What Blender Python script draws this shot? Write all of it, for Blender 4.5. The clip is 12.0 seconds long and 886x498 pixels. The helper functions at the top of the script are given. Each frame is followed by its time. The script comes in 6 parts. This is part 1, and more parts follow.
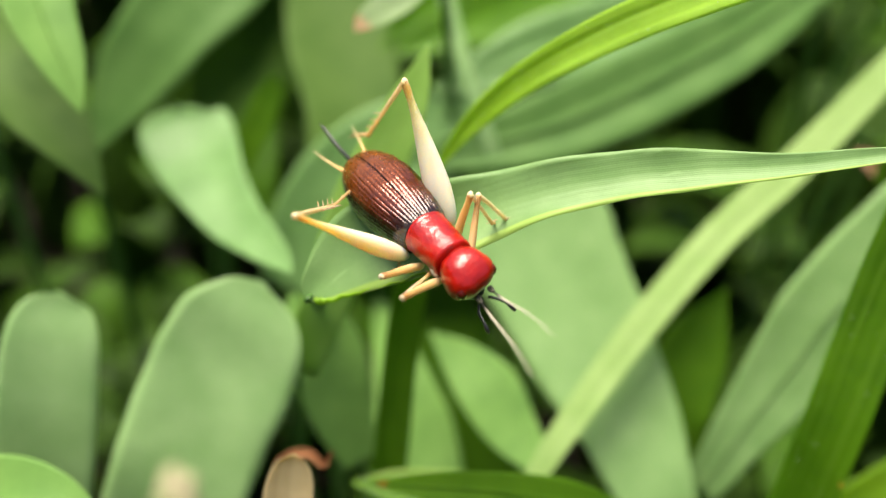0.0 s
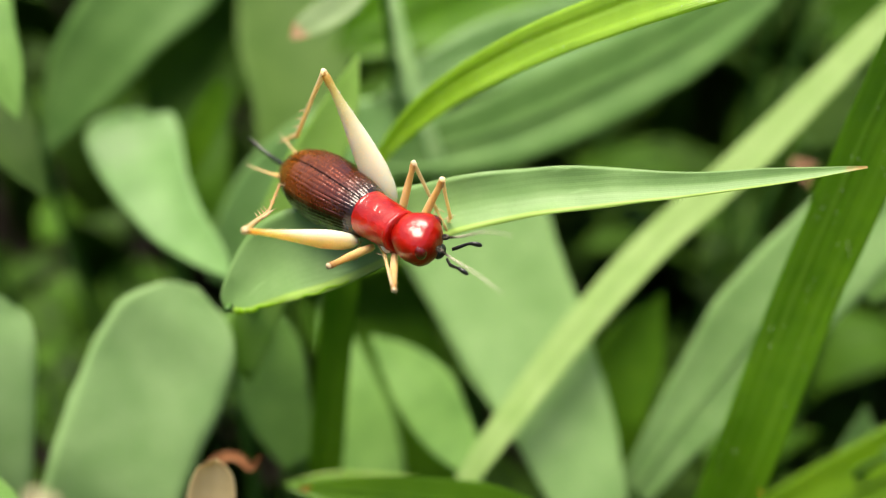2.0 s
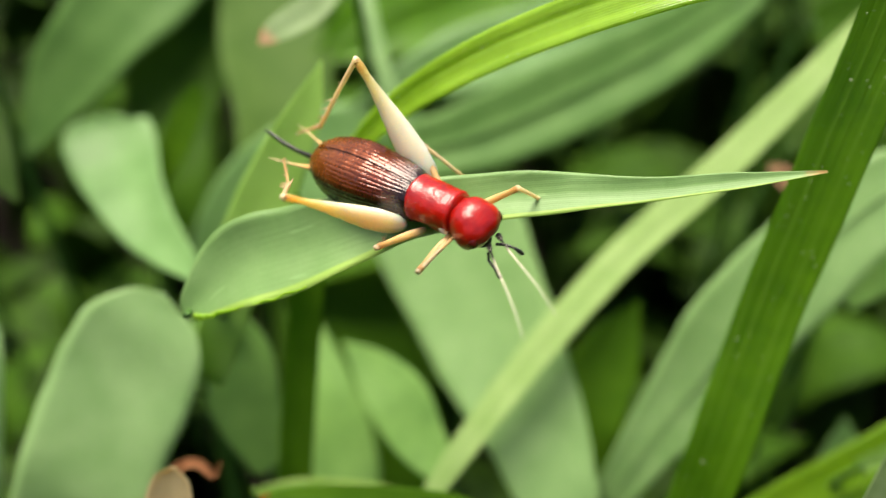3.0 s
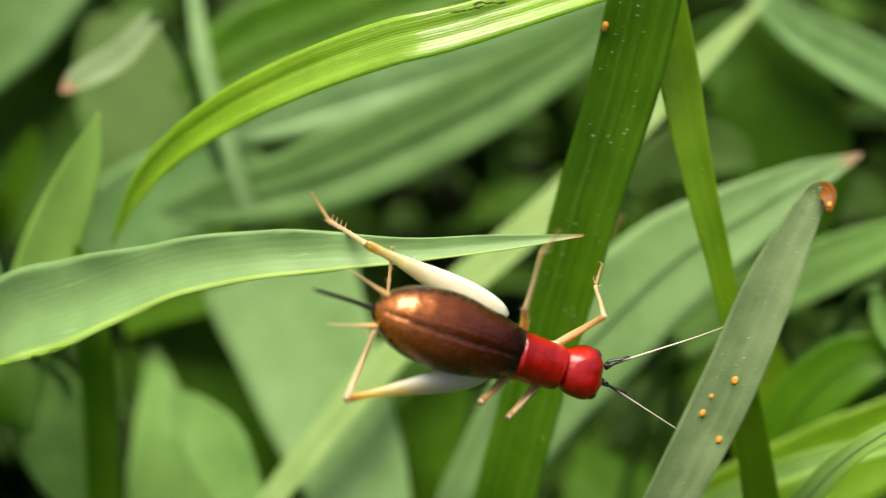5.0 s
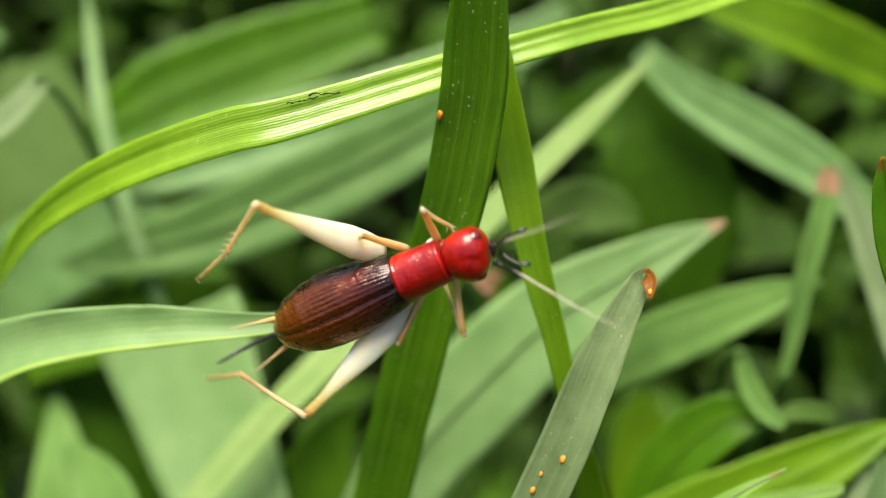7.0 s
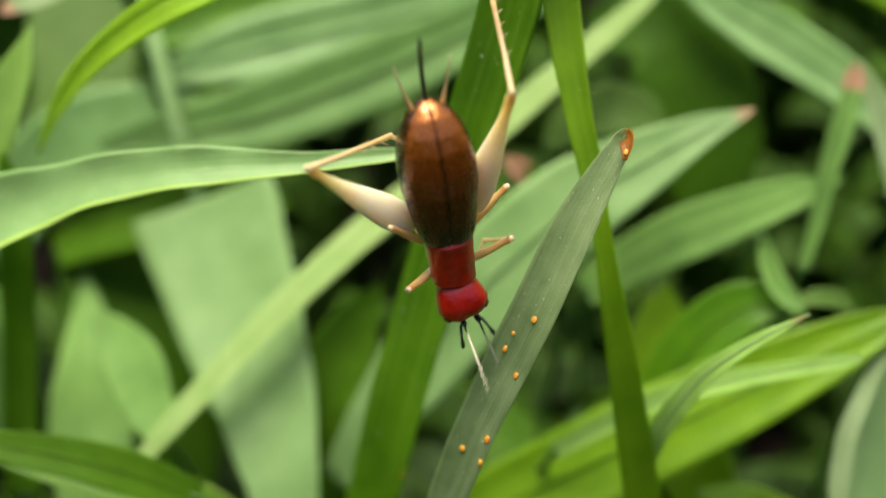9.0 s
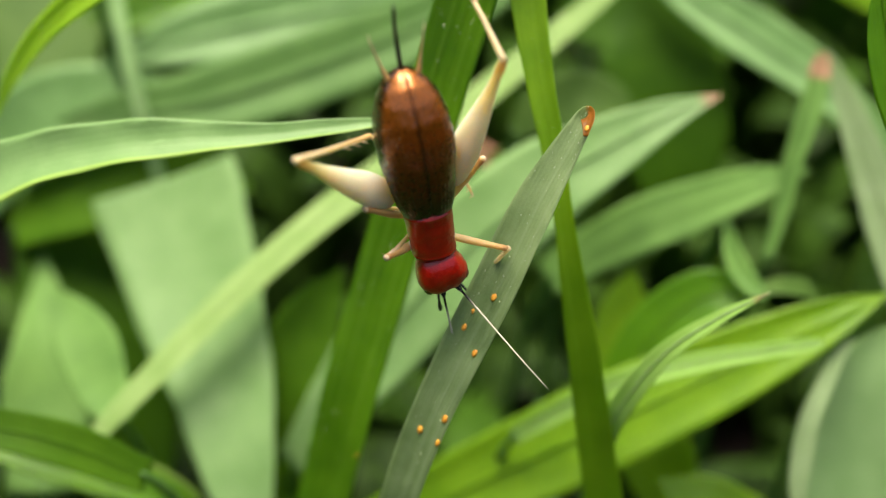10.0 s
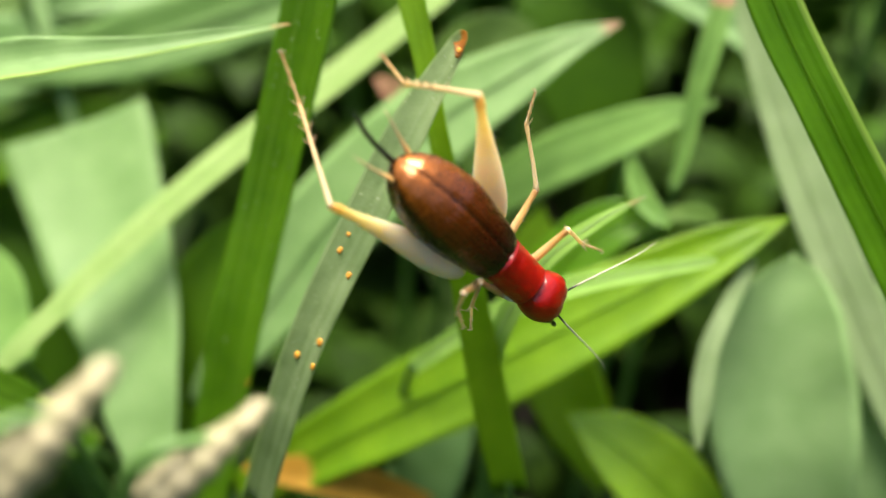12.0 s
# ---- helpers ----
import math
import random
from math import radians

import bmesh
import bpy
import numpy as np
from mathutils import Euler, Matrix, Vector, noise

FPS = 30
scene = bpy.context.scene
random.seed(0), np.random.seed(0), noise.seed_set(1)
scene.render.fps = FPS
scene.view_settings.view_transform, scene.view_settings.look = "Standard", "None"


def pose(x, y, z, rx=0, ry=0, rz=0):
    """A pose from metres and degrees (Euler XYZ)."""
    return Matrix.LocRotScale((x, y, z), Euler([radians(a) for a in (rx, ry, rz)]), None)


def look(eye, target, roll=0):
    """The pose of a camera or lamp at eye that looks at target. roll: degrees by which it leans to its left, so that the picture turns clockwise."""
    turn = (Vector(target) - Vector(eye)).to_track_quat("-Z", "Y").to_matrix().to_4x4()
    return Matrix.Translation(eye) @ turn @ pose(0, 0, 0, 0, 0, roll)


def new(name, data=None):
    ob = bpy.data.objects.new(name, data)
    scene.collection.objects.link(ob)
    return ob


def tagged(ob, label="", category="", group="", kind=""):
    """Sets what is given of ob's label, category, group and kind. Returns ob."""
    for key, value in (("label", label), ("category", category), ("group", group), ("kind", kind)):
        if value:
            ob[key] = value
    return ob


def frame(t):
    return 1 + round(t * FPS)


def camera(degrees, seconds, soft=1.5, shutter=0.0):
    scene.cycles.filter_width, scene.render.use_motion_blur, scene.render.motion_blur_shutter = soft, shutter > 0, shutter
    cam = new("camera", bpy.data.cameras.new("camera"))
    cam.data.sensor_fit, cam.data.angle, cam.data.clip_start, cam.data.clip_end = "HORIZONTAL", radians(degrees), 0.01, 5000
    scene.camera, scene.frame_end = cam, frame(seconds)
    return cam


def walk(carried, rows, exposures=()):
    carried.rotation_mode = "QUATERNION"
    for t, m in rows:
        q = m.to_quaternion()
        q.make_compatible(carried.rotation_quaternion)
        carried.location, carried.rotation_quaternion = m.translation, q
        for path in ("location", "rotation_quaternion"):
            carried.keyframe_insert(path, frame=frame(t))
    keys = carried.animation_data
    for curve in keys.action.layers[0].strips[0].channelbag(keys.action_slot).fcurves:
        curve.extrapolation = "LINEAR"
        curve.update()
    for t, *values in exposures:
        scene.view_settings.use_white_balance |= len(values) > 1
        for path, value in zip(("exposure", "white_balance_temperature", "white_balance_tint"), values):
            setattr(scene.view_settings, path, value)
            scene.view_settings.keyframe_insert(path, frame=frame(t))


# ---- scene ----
MM = 0.001


def P(x, y, z, rx=0, ry=0, rz=0):
    """A pose from millimetres and degrees."""
    return pose(x * MM, y * MM, z * MM, rx, ry, rz)


# The camera: a phone held a few centimetres from the insect.
cam = camera(45.0, 12.0, soft=1.1, shutter=0.5)
cam.data.dof.use_dof = True
cam.data.dof.focus_distance = 31.2 * MM
cam.data.dof.aperture_fstop = 33
PATH = [
    (0, P(-9.998, -24.962, 60.062, 50, -0, -0)),
    (0.5, P(-8.753, -24.899, 60.563, 49.4, -0.1, 0.1)),
    (1, P(-7.425, -25.166, 61.057, 49.2, -0.1, 0.2)),
    (1.5, P(-7.26, -25.013, 61.204, 49.2, -0.2, 0.2)),
    (2, P(-7.259, -24.832, 61.198, 49.1, -0.3, 0.4)),
    (2.5, P(-6.916, -24.637, 61.146, 49, -0.2, 0.5)),
    (4.5, P(3.537, -22.924, 61.788, 49.5, 2.8, 6)),
    (5, P(4.704, -22.425, 61.783, 49.6, 2.1, 3.4)),
    (5.5, P(6.345, -22.968, 61.488, 48.8, 0.8, 2.3)),
    (6, P(7.778, -22.509, 62.145, 48.9, 0.7, 1.5)),
    (6.5, P(8.729, -21.358, 64.04, 50.1, 1.7, 2.8)),
    (8.5, P(9.69, -22.833, 64.001, 48.2, 1.4, 3.6)),
    (9, P(8.273, -26.278, 60.099, 51.1, -0.5, 4.9)),
    (9.5, P(8.935, -26.689, 58.998, 52.4, -1.6, 4.7)),
    (10, P(8.963, -26.733, 58.565, 52.1, -2.1, 4.6)),
    (10.5, P(8.926, -26.882, 58.718, 51.9, -2.2, 4.4)),
    (11, P(9.004, -26.998, 58.542, 52, -2.3, 4.4)),
    (11.5, P(9.682, -27.3, 57.77, 52, -2.6, 4.1)),
    (12, P(13.563, -28.268, 55.405, 53.4, -1.4, 4.6)),
]
walk(cam, PATH, [(0.0, 0.88), (2.5, 0.76), (4.5, 0.65), (5.5, 0.57), (6.0, 0.62), (6.5, 0.76), (8.5, 0.72), (9.5, 0.84), (10.5, 0.90), (12.0, 1.12)])

# Light: a bright, hazy sky and a soft sun.
world = bpy.data.worlds.new("sky")
scene.world = world
world.use_nodes = True
wn = world.node_tree.nodes
sky = wn.new("ShaderNodeTexSky")
sky.sky_type = "NISHITA"
sky.sun_disc = False
sky.sun_elevation = radians(79)
sky.sun_rotation = radians(-41)
sky.air_density, sky.dust_density = 1.0, 6.0
wn["Background"].inputs["Strength"].default_value = 0.105
world.node_tree.links.new(sky.outputs[0], wn["Background"].inputs["Color"])
sun = new("sun", bpy.data.lights.new("sun", "SUN"))
sun.data.energy, sun.data.angle, sun.data.color = 4.5, radians(40), (1.0, 0.93, 0.76)
sun.matrix_world = look((-0.3 * 0.12, 0.3 * 0.14, 0.3), (0, 0, 0))


# ---- materials ----
class Mat:
    """A node material with a few short cuts."""

    def __init__(self, name):
        self.m = bpy.data.materials.new(name)
        self.m.use_nodes = True
        self.n, self.l = self.m.node_tree.nodes, self.m.node_tree.links
        self.bsdf, self.out = self.n["Principled BSDF"], self.n["Material Output"]

    def add(self, kind, **values):
        node = self.n.new("ShaderNode" + kind)
        for key, value in values.items():
            node.inputs[key.replace("_", " ")].default_value = value
        return node

    def link(self, a, b):
        self.l.new(a, b)

    def coord(self, layer):
        node = self.n.new("ShaderNodeUVMap")
        node.uv_map = layer
        return node.outputs[0]

    def math(self, op, a, b=None, c=None):
        node = self.n.new("ShaderNodeMath")
        node.operation = op
        for k, v in enumerate((a, b, c)):
            if v is None:
                continue
            if isinstance(v, (int, float)):
                node.inputs[k].default_value = v
            else:
                self.link(v, node.inputs[k])
        return node.outputs[0]

    def mix(self, fac, a, b):
        node = self.n.new("ShaderNodeMix")
        node.data_type = "RGBA"
        for k, v in ((0, fac), (6, a), (7, b)):
            if isinstance(v, (int, float)):
                node.inputs[k].default_value = v
            elif isinstance(v, tuple):
                node.inputs[k].default_value = (*v, 1)
            else:
                self.link(v, node.inputs[k])
        return node.outputs[2]

    def noise(self, vector, scale, detail=3.0, rough=0.55):
        node = self.add("TexNoise", Scale=scale, Detail=detail, Roughness=rough)
        if vector is not None:
            self.link(vector, node.inputs["Vector"])
        return node.outputs[0]

    def ramp(self, fac, a, b):
        """0 at a, 1 at b."""
        node = self.n.new("ShaderNodeMapRange")
        for k, v in ((1, a), (2, b)):
            node.inputs[k].default_value = v
        self.link(fac, node.inputs[0])
        return node.outputs[0]

    def bump(self, height, mm, strength=1.0):
        node = self.add("Bump", Strength=strength, Distance=mm * MM)
        self.link(height, node.inputs["Height"])
        self.link(node.outputs[0], self.bsdf.inputs["Normal"])
        self.link(node.outputs[0], self.bsdf.inputs["Coat Normal"])
        return node.outputs[0]


TIPS = {"straw": (0.45, 0.30, 0.12), "brown": (0.32, 0.11, 0.015), "pink": (0.54, 0.29, 0.19), "": (0.1, 0.1, 0.05)}


def leaf_material(name, dark, light, vein, rough, thin, pitch, veins, tip="", tipat=2.0, edge=0):
    """A grass leaf: fine parallel veins, blotches, a dried tip; part of the light passes through."""
    m = Mat(name)
    uv, mm = m.coord("UVMap"), m.coord("mm")
    sep, sepm = m.n.new("ShaderNodeSeparateXYZ"), m.n.new("ShaderNodeSeparateXYZ")
    m.link(uv, sep.inputs[0])
    m.link(mm, sepm.inputs[0])
    u, v, umm = sep.outputs[0], sep.outputs[1], sepm.outputs[0]
    blotch = m.noise(mm, 0.55, 4.0)
    grain = m.noise(mm, 7.0, 3.0)
    wobble = m.math("ADD", umm, m.math("MULTIPLY", blotch, 0.15))
    lines = m.math("SINE", m.math("MULTIPLY", wobble, 6.2832 / pitch))
    uneven = m.add("Mapping")
    uneven.inputs["Scale"].default_value = (2.4, 0.06, 1.0)
    m.link(mm, uneven.inputs["Vector"])
    lines = m.math("MULTIPLY", lines, m.ramp(m.noise(uneven.outputs[0], 1.0, 2.0), 0.3, 0.65))
    fine = m.math("SINE", m.math("MULTIPLY", wobble, 6.2832 / (pitch * 0.31)))
    colour = m.mix(m.ramp(blotch, 0.3, 0.7), dark, light)
    colour = m.mix(m.math("MULTIPLY", m.ramp(lines, 0.1, 1.0), veins), colour, vein)
    colour = m.mix(m.math("MULTIPLY", m.ramp(grain, 0.55, 0.8), 0.22), colour, tuple(0.55 * c for c in dark))
    micro = m.noise(mm, 26.0, 2.0)
    colour = m.mix(m.math("MULTIPLY", m.ramp(micro, 0.5, 0.75), 0.22), colour, tuple(min(1, 1.5 * c + 0.01) for c in light))
    # small old scars along the veins
    stretch = m.add("Mapping")
    stretch.inputs["Scale"].default_value = (3.0, 0.5, 1.0)
    m.link(mm, stretch.inputs["Vector"])
    scar = m.noise(stretch.outputs[0], 1.1, 2.0)
    colour = m.mix(m.math("MULTIPLY", m.ramp(scar, 0.68, 0.74), 0.35), colour, tuple(min(1, 1.5 * c + 0.03) for c in light))
    rim = m.ramp(u, 0.87, 0.90) if edge else m.ramp(m.math("ABSOLUTE", m.math("SUBTRACT", u, 0.5)), 0.47, 0.49)
    colour = m.mix(m.math("MULTIPLY", rim, 0.85 if edge else 0.1), colour, (0.36, 0.53, 0.10) if edge else tuple(min(1, 1.6 * c + 0.05) for c in light))
    at = m.math("ADD", v, m.math("MULTIPLY", m.math("SUBTRACT", grain, 0.5), 0.05))
    colour = m.mix(m.ramp(at, tipat, tipat + 0.025), colour, TIPS[tip])
    m.link(colour, m.bsdf.inputs["Base Color"])
    m.link(m.math("ADD", rough - 0.1, m.math("MULTIPLY", grain, 0.2)), m.bsdf.inputs["Roughness"])
    m.bsdf.inputs["Specular IOR Level"].default_value = 1.0 if rough < 0.3 else 0.6 if rough < 0.35 else 0.3 if rough < 0.42 else 0.11
    height = m.math("ADD", m.math("MULTIPLY", lines, 0.7), m.math("ADD", m.math("MULTIPLY", fine, 0.25), m.math("ADD", m.math("MULTIPLY", grain, 0.8), m.math("MULTIPLY", micro, 0.5))))
    normal = m.bump(height, 0.0025 + 0.05 * veins)
    back = m.add("BsdfTranslucent")
    glow = m.mix(0.5, colour, tuple(min(1.0, c * k) for c, k in zip(light, (1.5, 1.35, 0.35))))
    m.link(glow, back.inputs["Color"])
    m.link(normal, back.inputs["Normal"])
    mixed = m.n.new("ShaderNodeMixShader")
    mixed.inputs[0].default_value = thin + 0.16
    m.link(m.bsdf.outputs[0], mixed.inputs[1])
    m.link(back.outputs[0], mixed.inputs[2])
    m.link(mixed.outputs[0], m.out.inputs[0])
    return m.m


LEAF = {
    # dark, light, vein, roughness, thinness, vein spacing in mm, strength of the veins
    "glaucous": ((0.130, 0.265, 0.0611), (0.205, 0.374, 0.0898), (0.260, 0.447, 0.1257), 0.46, 0.22, 0.22, 0.025),
    "fresh": ((0.240, 0.432, 0.0144), (0.360, 0.588, 0.0360), (0.600, 0.792, 0.1920), 0.22, 0.34, 0.26, 0.12),
    "deep": ((0.085, 0.225, 0.0035), (0.155, 0.345, 0.0080), (0.30, 0.53, 0.05), 0.34, 0.36, 0.44, 0.36),
    "lush": ((0.085, 0.232, 0.0036), (0.138, 0.335, 0.0075), (0.18, 0.39, 0.0216), 0.38, 0.44, 0.28, 0.12),
    "mid": ((0.064, 0.164, 0.0059), (0.109, 0.244, 0.0107), (0.175, 0.343, 0.0354), 0.46, 0.36, 0.30, 0.12),
    "pale": ((0.230, 0.405, 0.0739), (0.325, 0.527, 0.1251), (0.459, 0.700, 0.1934), 0.46, 0.26, 0.30, 0.12),
    "waxy": ((0.125, 0.255, 0.0717), (0.195, 0.354, 0.1167), (0.249, 0.426, 0.1527), 0.40, 0.20, 0.2, 0.03),
    "bright": ((0.125, 0.27, 0.0045), (0.205, 0.38, 0.010), (0.29, 0.49, 0.04), 0.36, 0.28, 0.3, 0.12),
    "milky": ((0.165, 0.300, 0.0926), (0.245, 0.400, 0.1462), (0.29, 0.45, 0.1851), 0.40, 0.20, 0.2, 0.0),
    "dull": ((0.070, 0.145, 0.0246), (0.115, 0.205, 0.0426), (0.16, 0.27, 0.0656), 0.46, 0.26, 0.3, 0.05),
    "chalky": ((0.22, 0.375, 0.1364), (0.32, 0.49, 0.2046), (0.36, 0.54, 0.2435), 0.40, 0.20, 0.2, 0.0),
    "lime": ((0.25, 0.39, 0.115), (0.35, 0.49, 0.18), (0.46, 0.62, 0.25), 0.46, 0.26, 0.30, 0.12),
    "misty": ((0.088, 0.190, 0.045), (0.138, 0.262, 0.070), (0.18, 0.32, 0.10), 0.42, 0.26, 0.2, 0.03),
    # greens darkened to hold the shade that falls deep in the grass
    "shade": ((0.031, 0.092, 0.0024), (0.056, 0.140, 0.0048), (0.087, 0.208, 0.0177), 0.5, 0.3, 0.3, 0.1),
    "dusty": ((0.095, 0.165, 0.055), (0.30, 0.405, 0.19), (0.44, 0.53, 0.32), 0.38, 0.36, 0.42, 0.22),
    "white": ((0.23, 0.33, 0.15), (0.34, 0.45, 0.235), (0.45, 0.55, 0.32), 0.5, 0.30, 0.30, 0.03),
    "cream": ((0.42, 0.34, 0.18), (0.56, 0.46, 0.27), (0.6, 0.5, 0.3), 0.55, 0.25, 0.35, 0.08),
    "dry": ((0.11, 0.042, 0.015), (0.30, 0.135, 0.06), (0.4, 0.2, 0.1), 0.6, 0.2, 0.35, 0.14),
    "dead": ((0.46, 0.27, 0.03), (0.62, 0.38, 0.06), (0.6, 0.42, 0.1), 0.55, 0.35, 0.35, 0.14),
}
_made = {}


def leaf_look(kind, tip="", tipat=2.0, edge=0):
    key = (kind, tip, tipat, edge)
    if key not in _made:
        _made[key] = leaf_material("leaf_" + kind, *LEAF[kind], tip, tipat, edge)
    return _made[key]


def plain_material(name, low, high, rough, scale=4.0, bump=0.01, spec=0.5, coat=0.0, scatter=0.0, detail=4.0):
    """A surface mottled between two colours, with fine relief; scale is per millimetre."""
    m = Mat(name)
    co = m.n.new("ShaderNodeTexCoord").outputs["Object"]
    a, b = m.noise(co, scale * 1000, detail), m.noise(co, scale * 5000, 2.0)
    m.link(m.mix(m.ramp(a, 0.3, 0.7), low, high), m.bsdf.inputs["Base Color"])
    m.link(m.math("ADD", rough - 0.06, m.math("MULTIPLY", b, 0.12)), m.bsdf.inputs["Roughness"])
    m.bsdf.inputs["Specular IOR Level"].default_value = spec
    m.bsdf.inputs["Coat Weight"].default_value = coat
    m.bsdf.inputs["Coat Roughness"].default_value = 0.08
    m.bsdf.inputs["Coat IOR"].default_value = 1.65
    if scatter:
        m.bsdf.inputs["Subsurface Weight"].default_value = scatter
        m.bsdf.inputs["Subsurface Radius"].default_value = (0.5 * MM, 0.3 * MM, 0.15 * MM)
        m.bsdf.inputs["Subsurface Scale"].default_value = 1.0
    m.bump(m.math("ADD", a, m.math("MULTIPLY", b, 0.6)), bump)
    return m.m


def along_material(name, stops, rough, coat=0.0, scatter=0.0, bump=0.006, metal=0.0, across=0.0, gloss=0.15):
    """A limb or wing cover whose colour changes along its length (the mesh's UV runs 0 to 1)."""
    m = Mat(name)
    uv = m.coord("UVMap")
    sep = m.n.new("ShaderNodeSeparateXYZ")
    m.link(uv, sep.inputs[0])
    co = m.n.new("ShaderNodeTexCoord").outputs["Object"]
    grain = m.noise(co, 6000, 3.0)
    at = m.math("ADD", sep.outputs[1], m.math("MULTIPLY", m.math("SUBTRACT", grain, 0.5), 0.08))
    ramp = m.n.new("ShaderNodeValToRGB")
    m.link(at, ramp.inputs[0])
    el = ramp.color_ramp.elements
    while len(el) < len(stops):
        el.new(0.5)
    for e, (x, c) in zip(el, stops):
        e.position, e.color = x, (*c, 1)
    colour = ramp.outputs[0]
    if across:
        side = m.math("MAXIMUM", m.ramp(sep.outputs[0], 0.49, 0.60), m.ramp(sep.outputs[0], 0.022, 0.0))
        colour = m.mix(m.math("MULTIPLY", side, across), colour, (0.012, 0.004, 0.003))
    fleck = m.noise(co, 14000, 1.0)
    if metal:
        groove = m.math("ABSOLUTE", m.math("COSINE", m.math("MULTIPLY", sep.outputs[0], 43.98)))
        colour = m.mix(m.math("MULTIPLY", m.math("MULTIPLY", m.ramp(groove, 0.5, 0.05), m.ramp(at, 0.95, 0.2)), 0.4), colour, (0.010, 0.004, 0.003))
    spread = m.math("MULTIPLY", m.ramp(fleck, 0.53, 0.66), m.ramp(at, 0.3, 0.7)) if metal else m.ramp(fleck, 0.53, 0.66)
    colour = m.mix(m.math("MULTIPLY", spread, 0.6 if metal else 0.2), colour, m.mix(0.5, colour, (0.55, 0.16, 0.02)) if metal else tuple(min(1, 1.5 * c) for c in stops[len(stops) // 2][1]))
    m.link(colour, m.bsdf.inputs["Base Color"])
    m.link(m.math("ADD", rough - 0.08, m.math("MULTIPLY", grain, 0.16)), m.bsdf.inputs["Roughness"])
    m.bsdf.inputs["Coat Weight"].default_value = coat
    m.bsdf.inputs["Coat Roughness"].default_value = gloss
    m.bsdf.inputs["Coat IOR"].default_value = 1.65 if metal else 1.5
    m.bsdf.inputs["Metallic"].default_value = metal
    m.bsdf.inputs["Specular IOR Level"].default_value = 0.2
    if scatter:
        m.bsdf.inputs["Subsurface Weight"].default_value = scatter
        m.bsdf.inputs["Subsurface Radius"].default_value = (1.6 * MM, 1.1 * MM, 0.6 * MM)
        m.bsdf.inputs["Subsurface Scale"].default_value = 1.0
    m.bump(m.math("ADD", m.math("MULTIPLY", grain, 0.5 if metal else 1.0), m.math("MULTIPLY", fleck, 0.5)), bump)
    return m.m


RED = plain_material("red_shell", (0.22, 0.0015, 0.001), (0.40, 0.007, 0.0015), 0.34, 2.0, 0.03, 0.2, 0.6, 0.5)
NECK = plain_material("orange_skin", (0.20, 0.012, 0.004), (0.34, 0.03, 0.008), 0.4, 3.0, 0.01)
EYE = plain_material("eye_facets", (0.08, 0.002, 0.003), (0.15, 0.005, 0.004), 0.2, 30.0, 0.004, 0.5, 0.8)
BLACK = plain_material("black_shell", (0.006, 0.006, 0.006), (0.018, 0.015, 0.013), 0.3, 8.0, 0.006, 0.5, 0.3)
BELLY = plain_material("dark_belly", (0.03, 0.008, 0.005), (0.07, 0.02, 0.010), 0.4, 4.0, 0.01)
WHITE = plain_material("white_membrane", (0.6, 0.55, 0.48), (0.8, 0.76, 0.7), 0.4, 5.0, 0.006)
WING = along_material("wing_cover", [(0.0, (0.010, 0.005, 0.005)), (0.07, (0.03, 0.006, 0.004)), (0.22, (0.10, 0.014, 0.003)), (0.55, (0.20, 0.045, 0.004)), (1.0, (0.35, 0.115, 0.010))], 0.28, 0.65, 0.0, 0.014, 0.6, 0.95, 0.06)
CREAM = along_material("cream_limb", [(0.0, (0.65, 0.60, 0.48)), (0.55, (0.68, 0.58, 0.43)), (0.80, (0.66, 0.43, 0.19)), (0.92, (0.60, 0.25, 0.06)), (1.0, (0.42, 0.15, 0.035))], 0.42, 0.12, 1.0)
AMBER = along_material("amber_limb", [(0.0, (0.66, 0.41, 0.22)), (0.5, (0.62, 0.33, 0.14)), (0.8, (0.52, 0.25, 0.09)), (1.0, (0.30, 0.12, 0.04))], 0.42, 0.12, 0.6)
FEELER = along_material("feeler", [(0.0, (0.01, 0.01, 0.01)), (0.14, (0.015, 0.014, 0.012)), (0.22, (0.50, 0.45, 0.34)), (0.7, (0.60, 0.55, 0.42)), (1.0, (0.5, 0.45, 0.35))], 0.4)
CERCUS = along_material("cercus_skin", [(0.0, (0.55, 0.25, 0.05)), (0.4, (0.62, 0.42, 0.18)), (1.0, (0.5, 0.4, 0.22))], 0.45)
RUST = plain_material("rust_spot", (0.55, 0.20, 0.015), (0.72, 0.36, 0.03), 0.5, 5.0, 0.02)
GRAIN = plain_material("pale_grain", (0.34, 0.42, 0.18), (0.60, 0.63, 0.38), 0.35, 5.0, 0.005)
CRUMB = plain_material("dark_crumb", (0.012, 0.014, 0.008), (0.04, 0.04, 0.025), 0.6, 5.0, 0.02)
SEED = plain_material("seed_husk", (0.27, 0.25, 0.13), (0.41, 0.36, 0.22), 0.6, 2.0, 0.03)
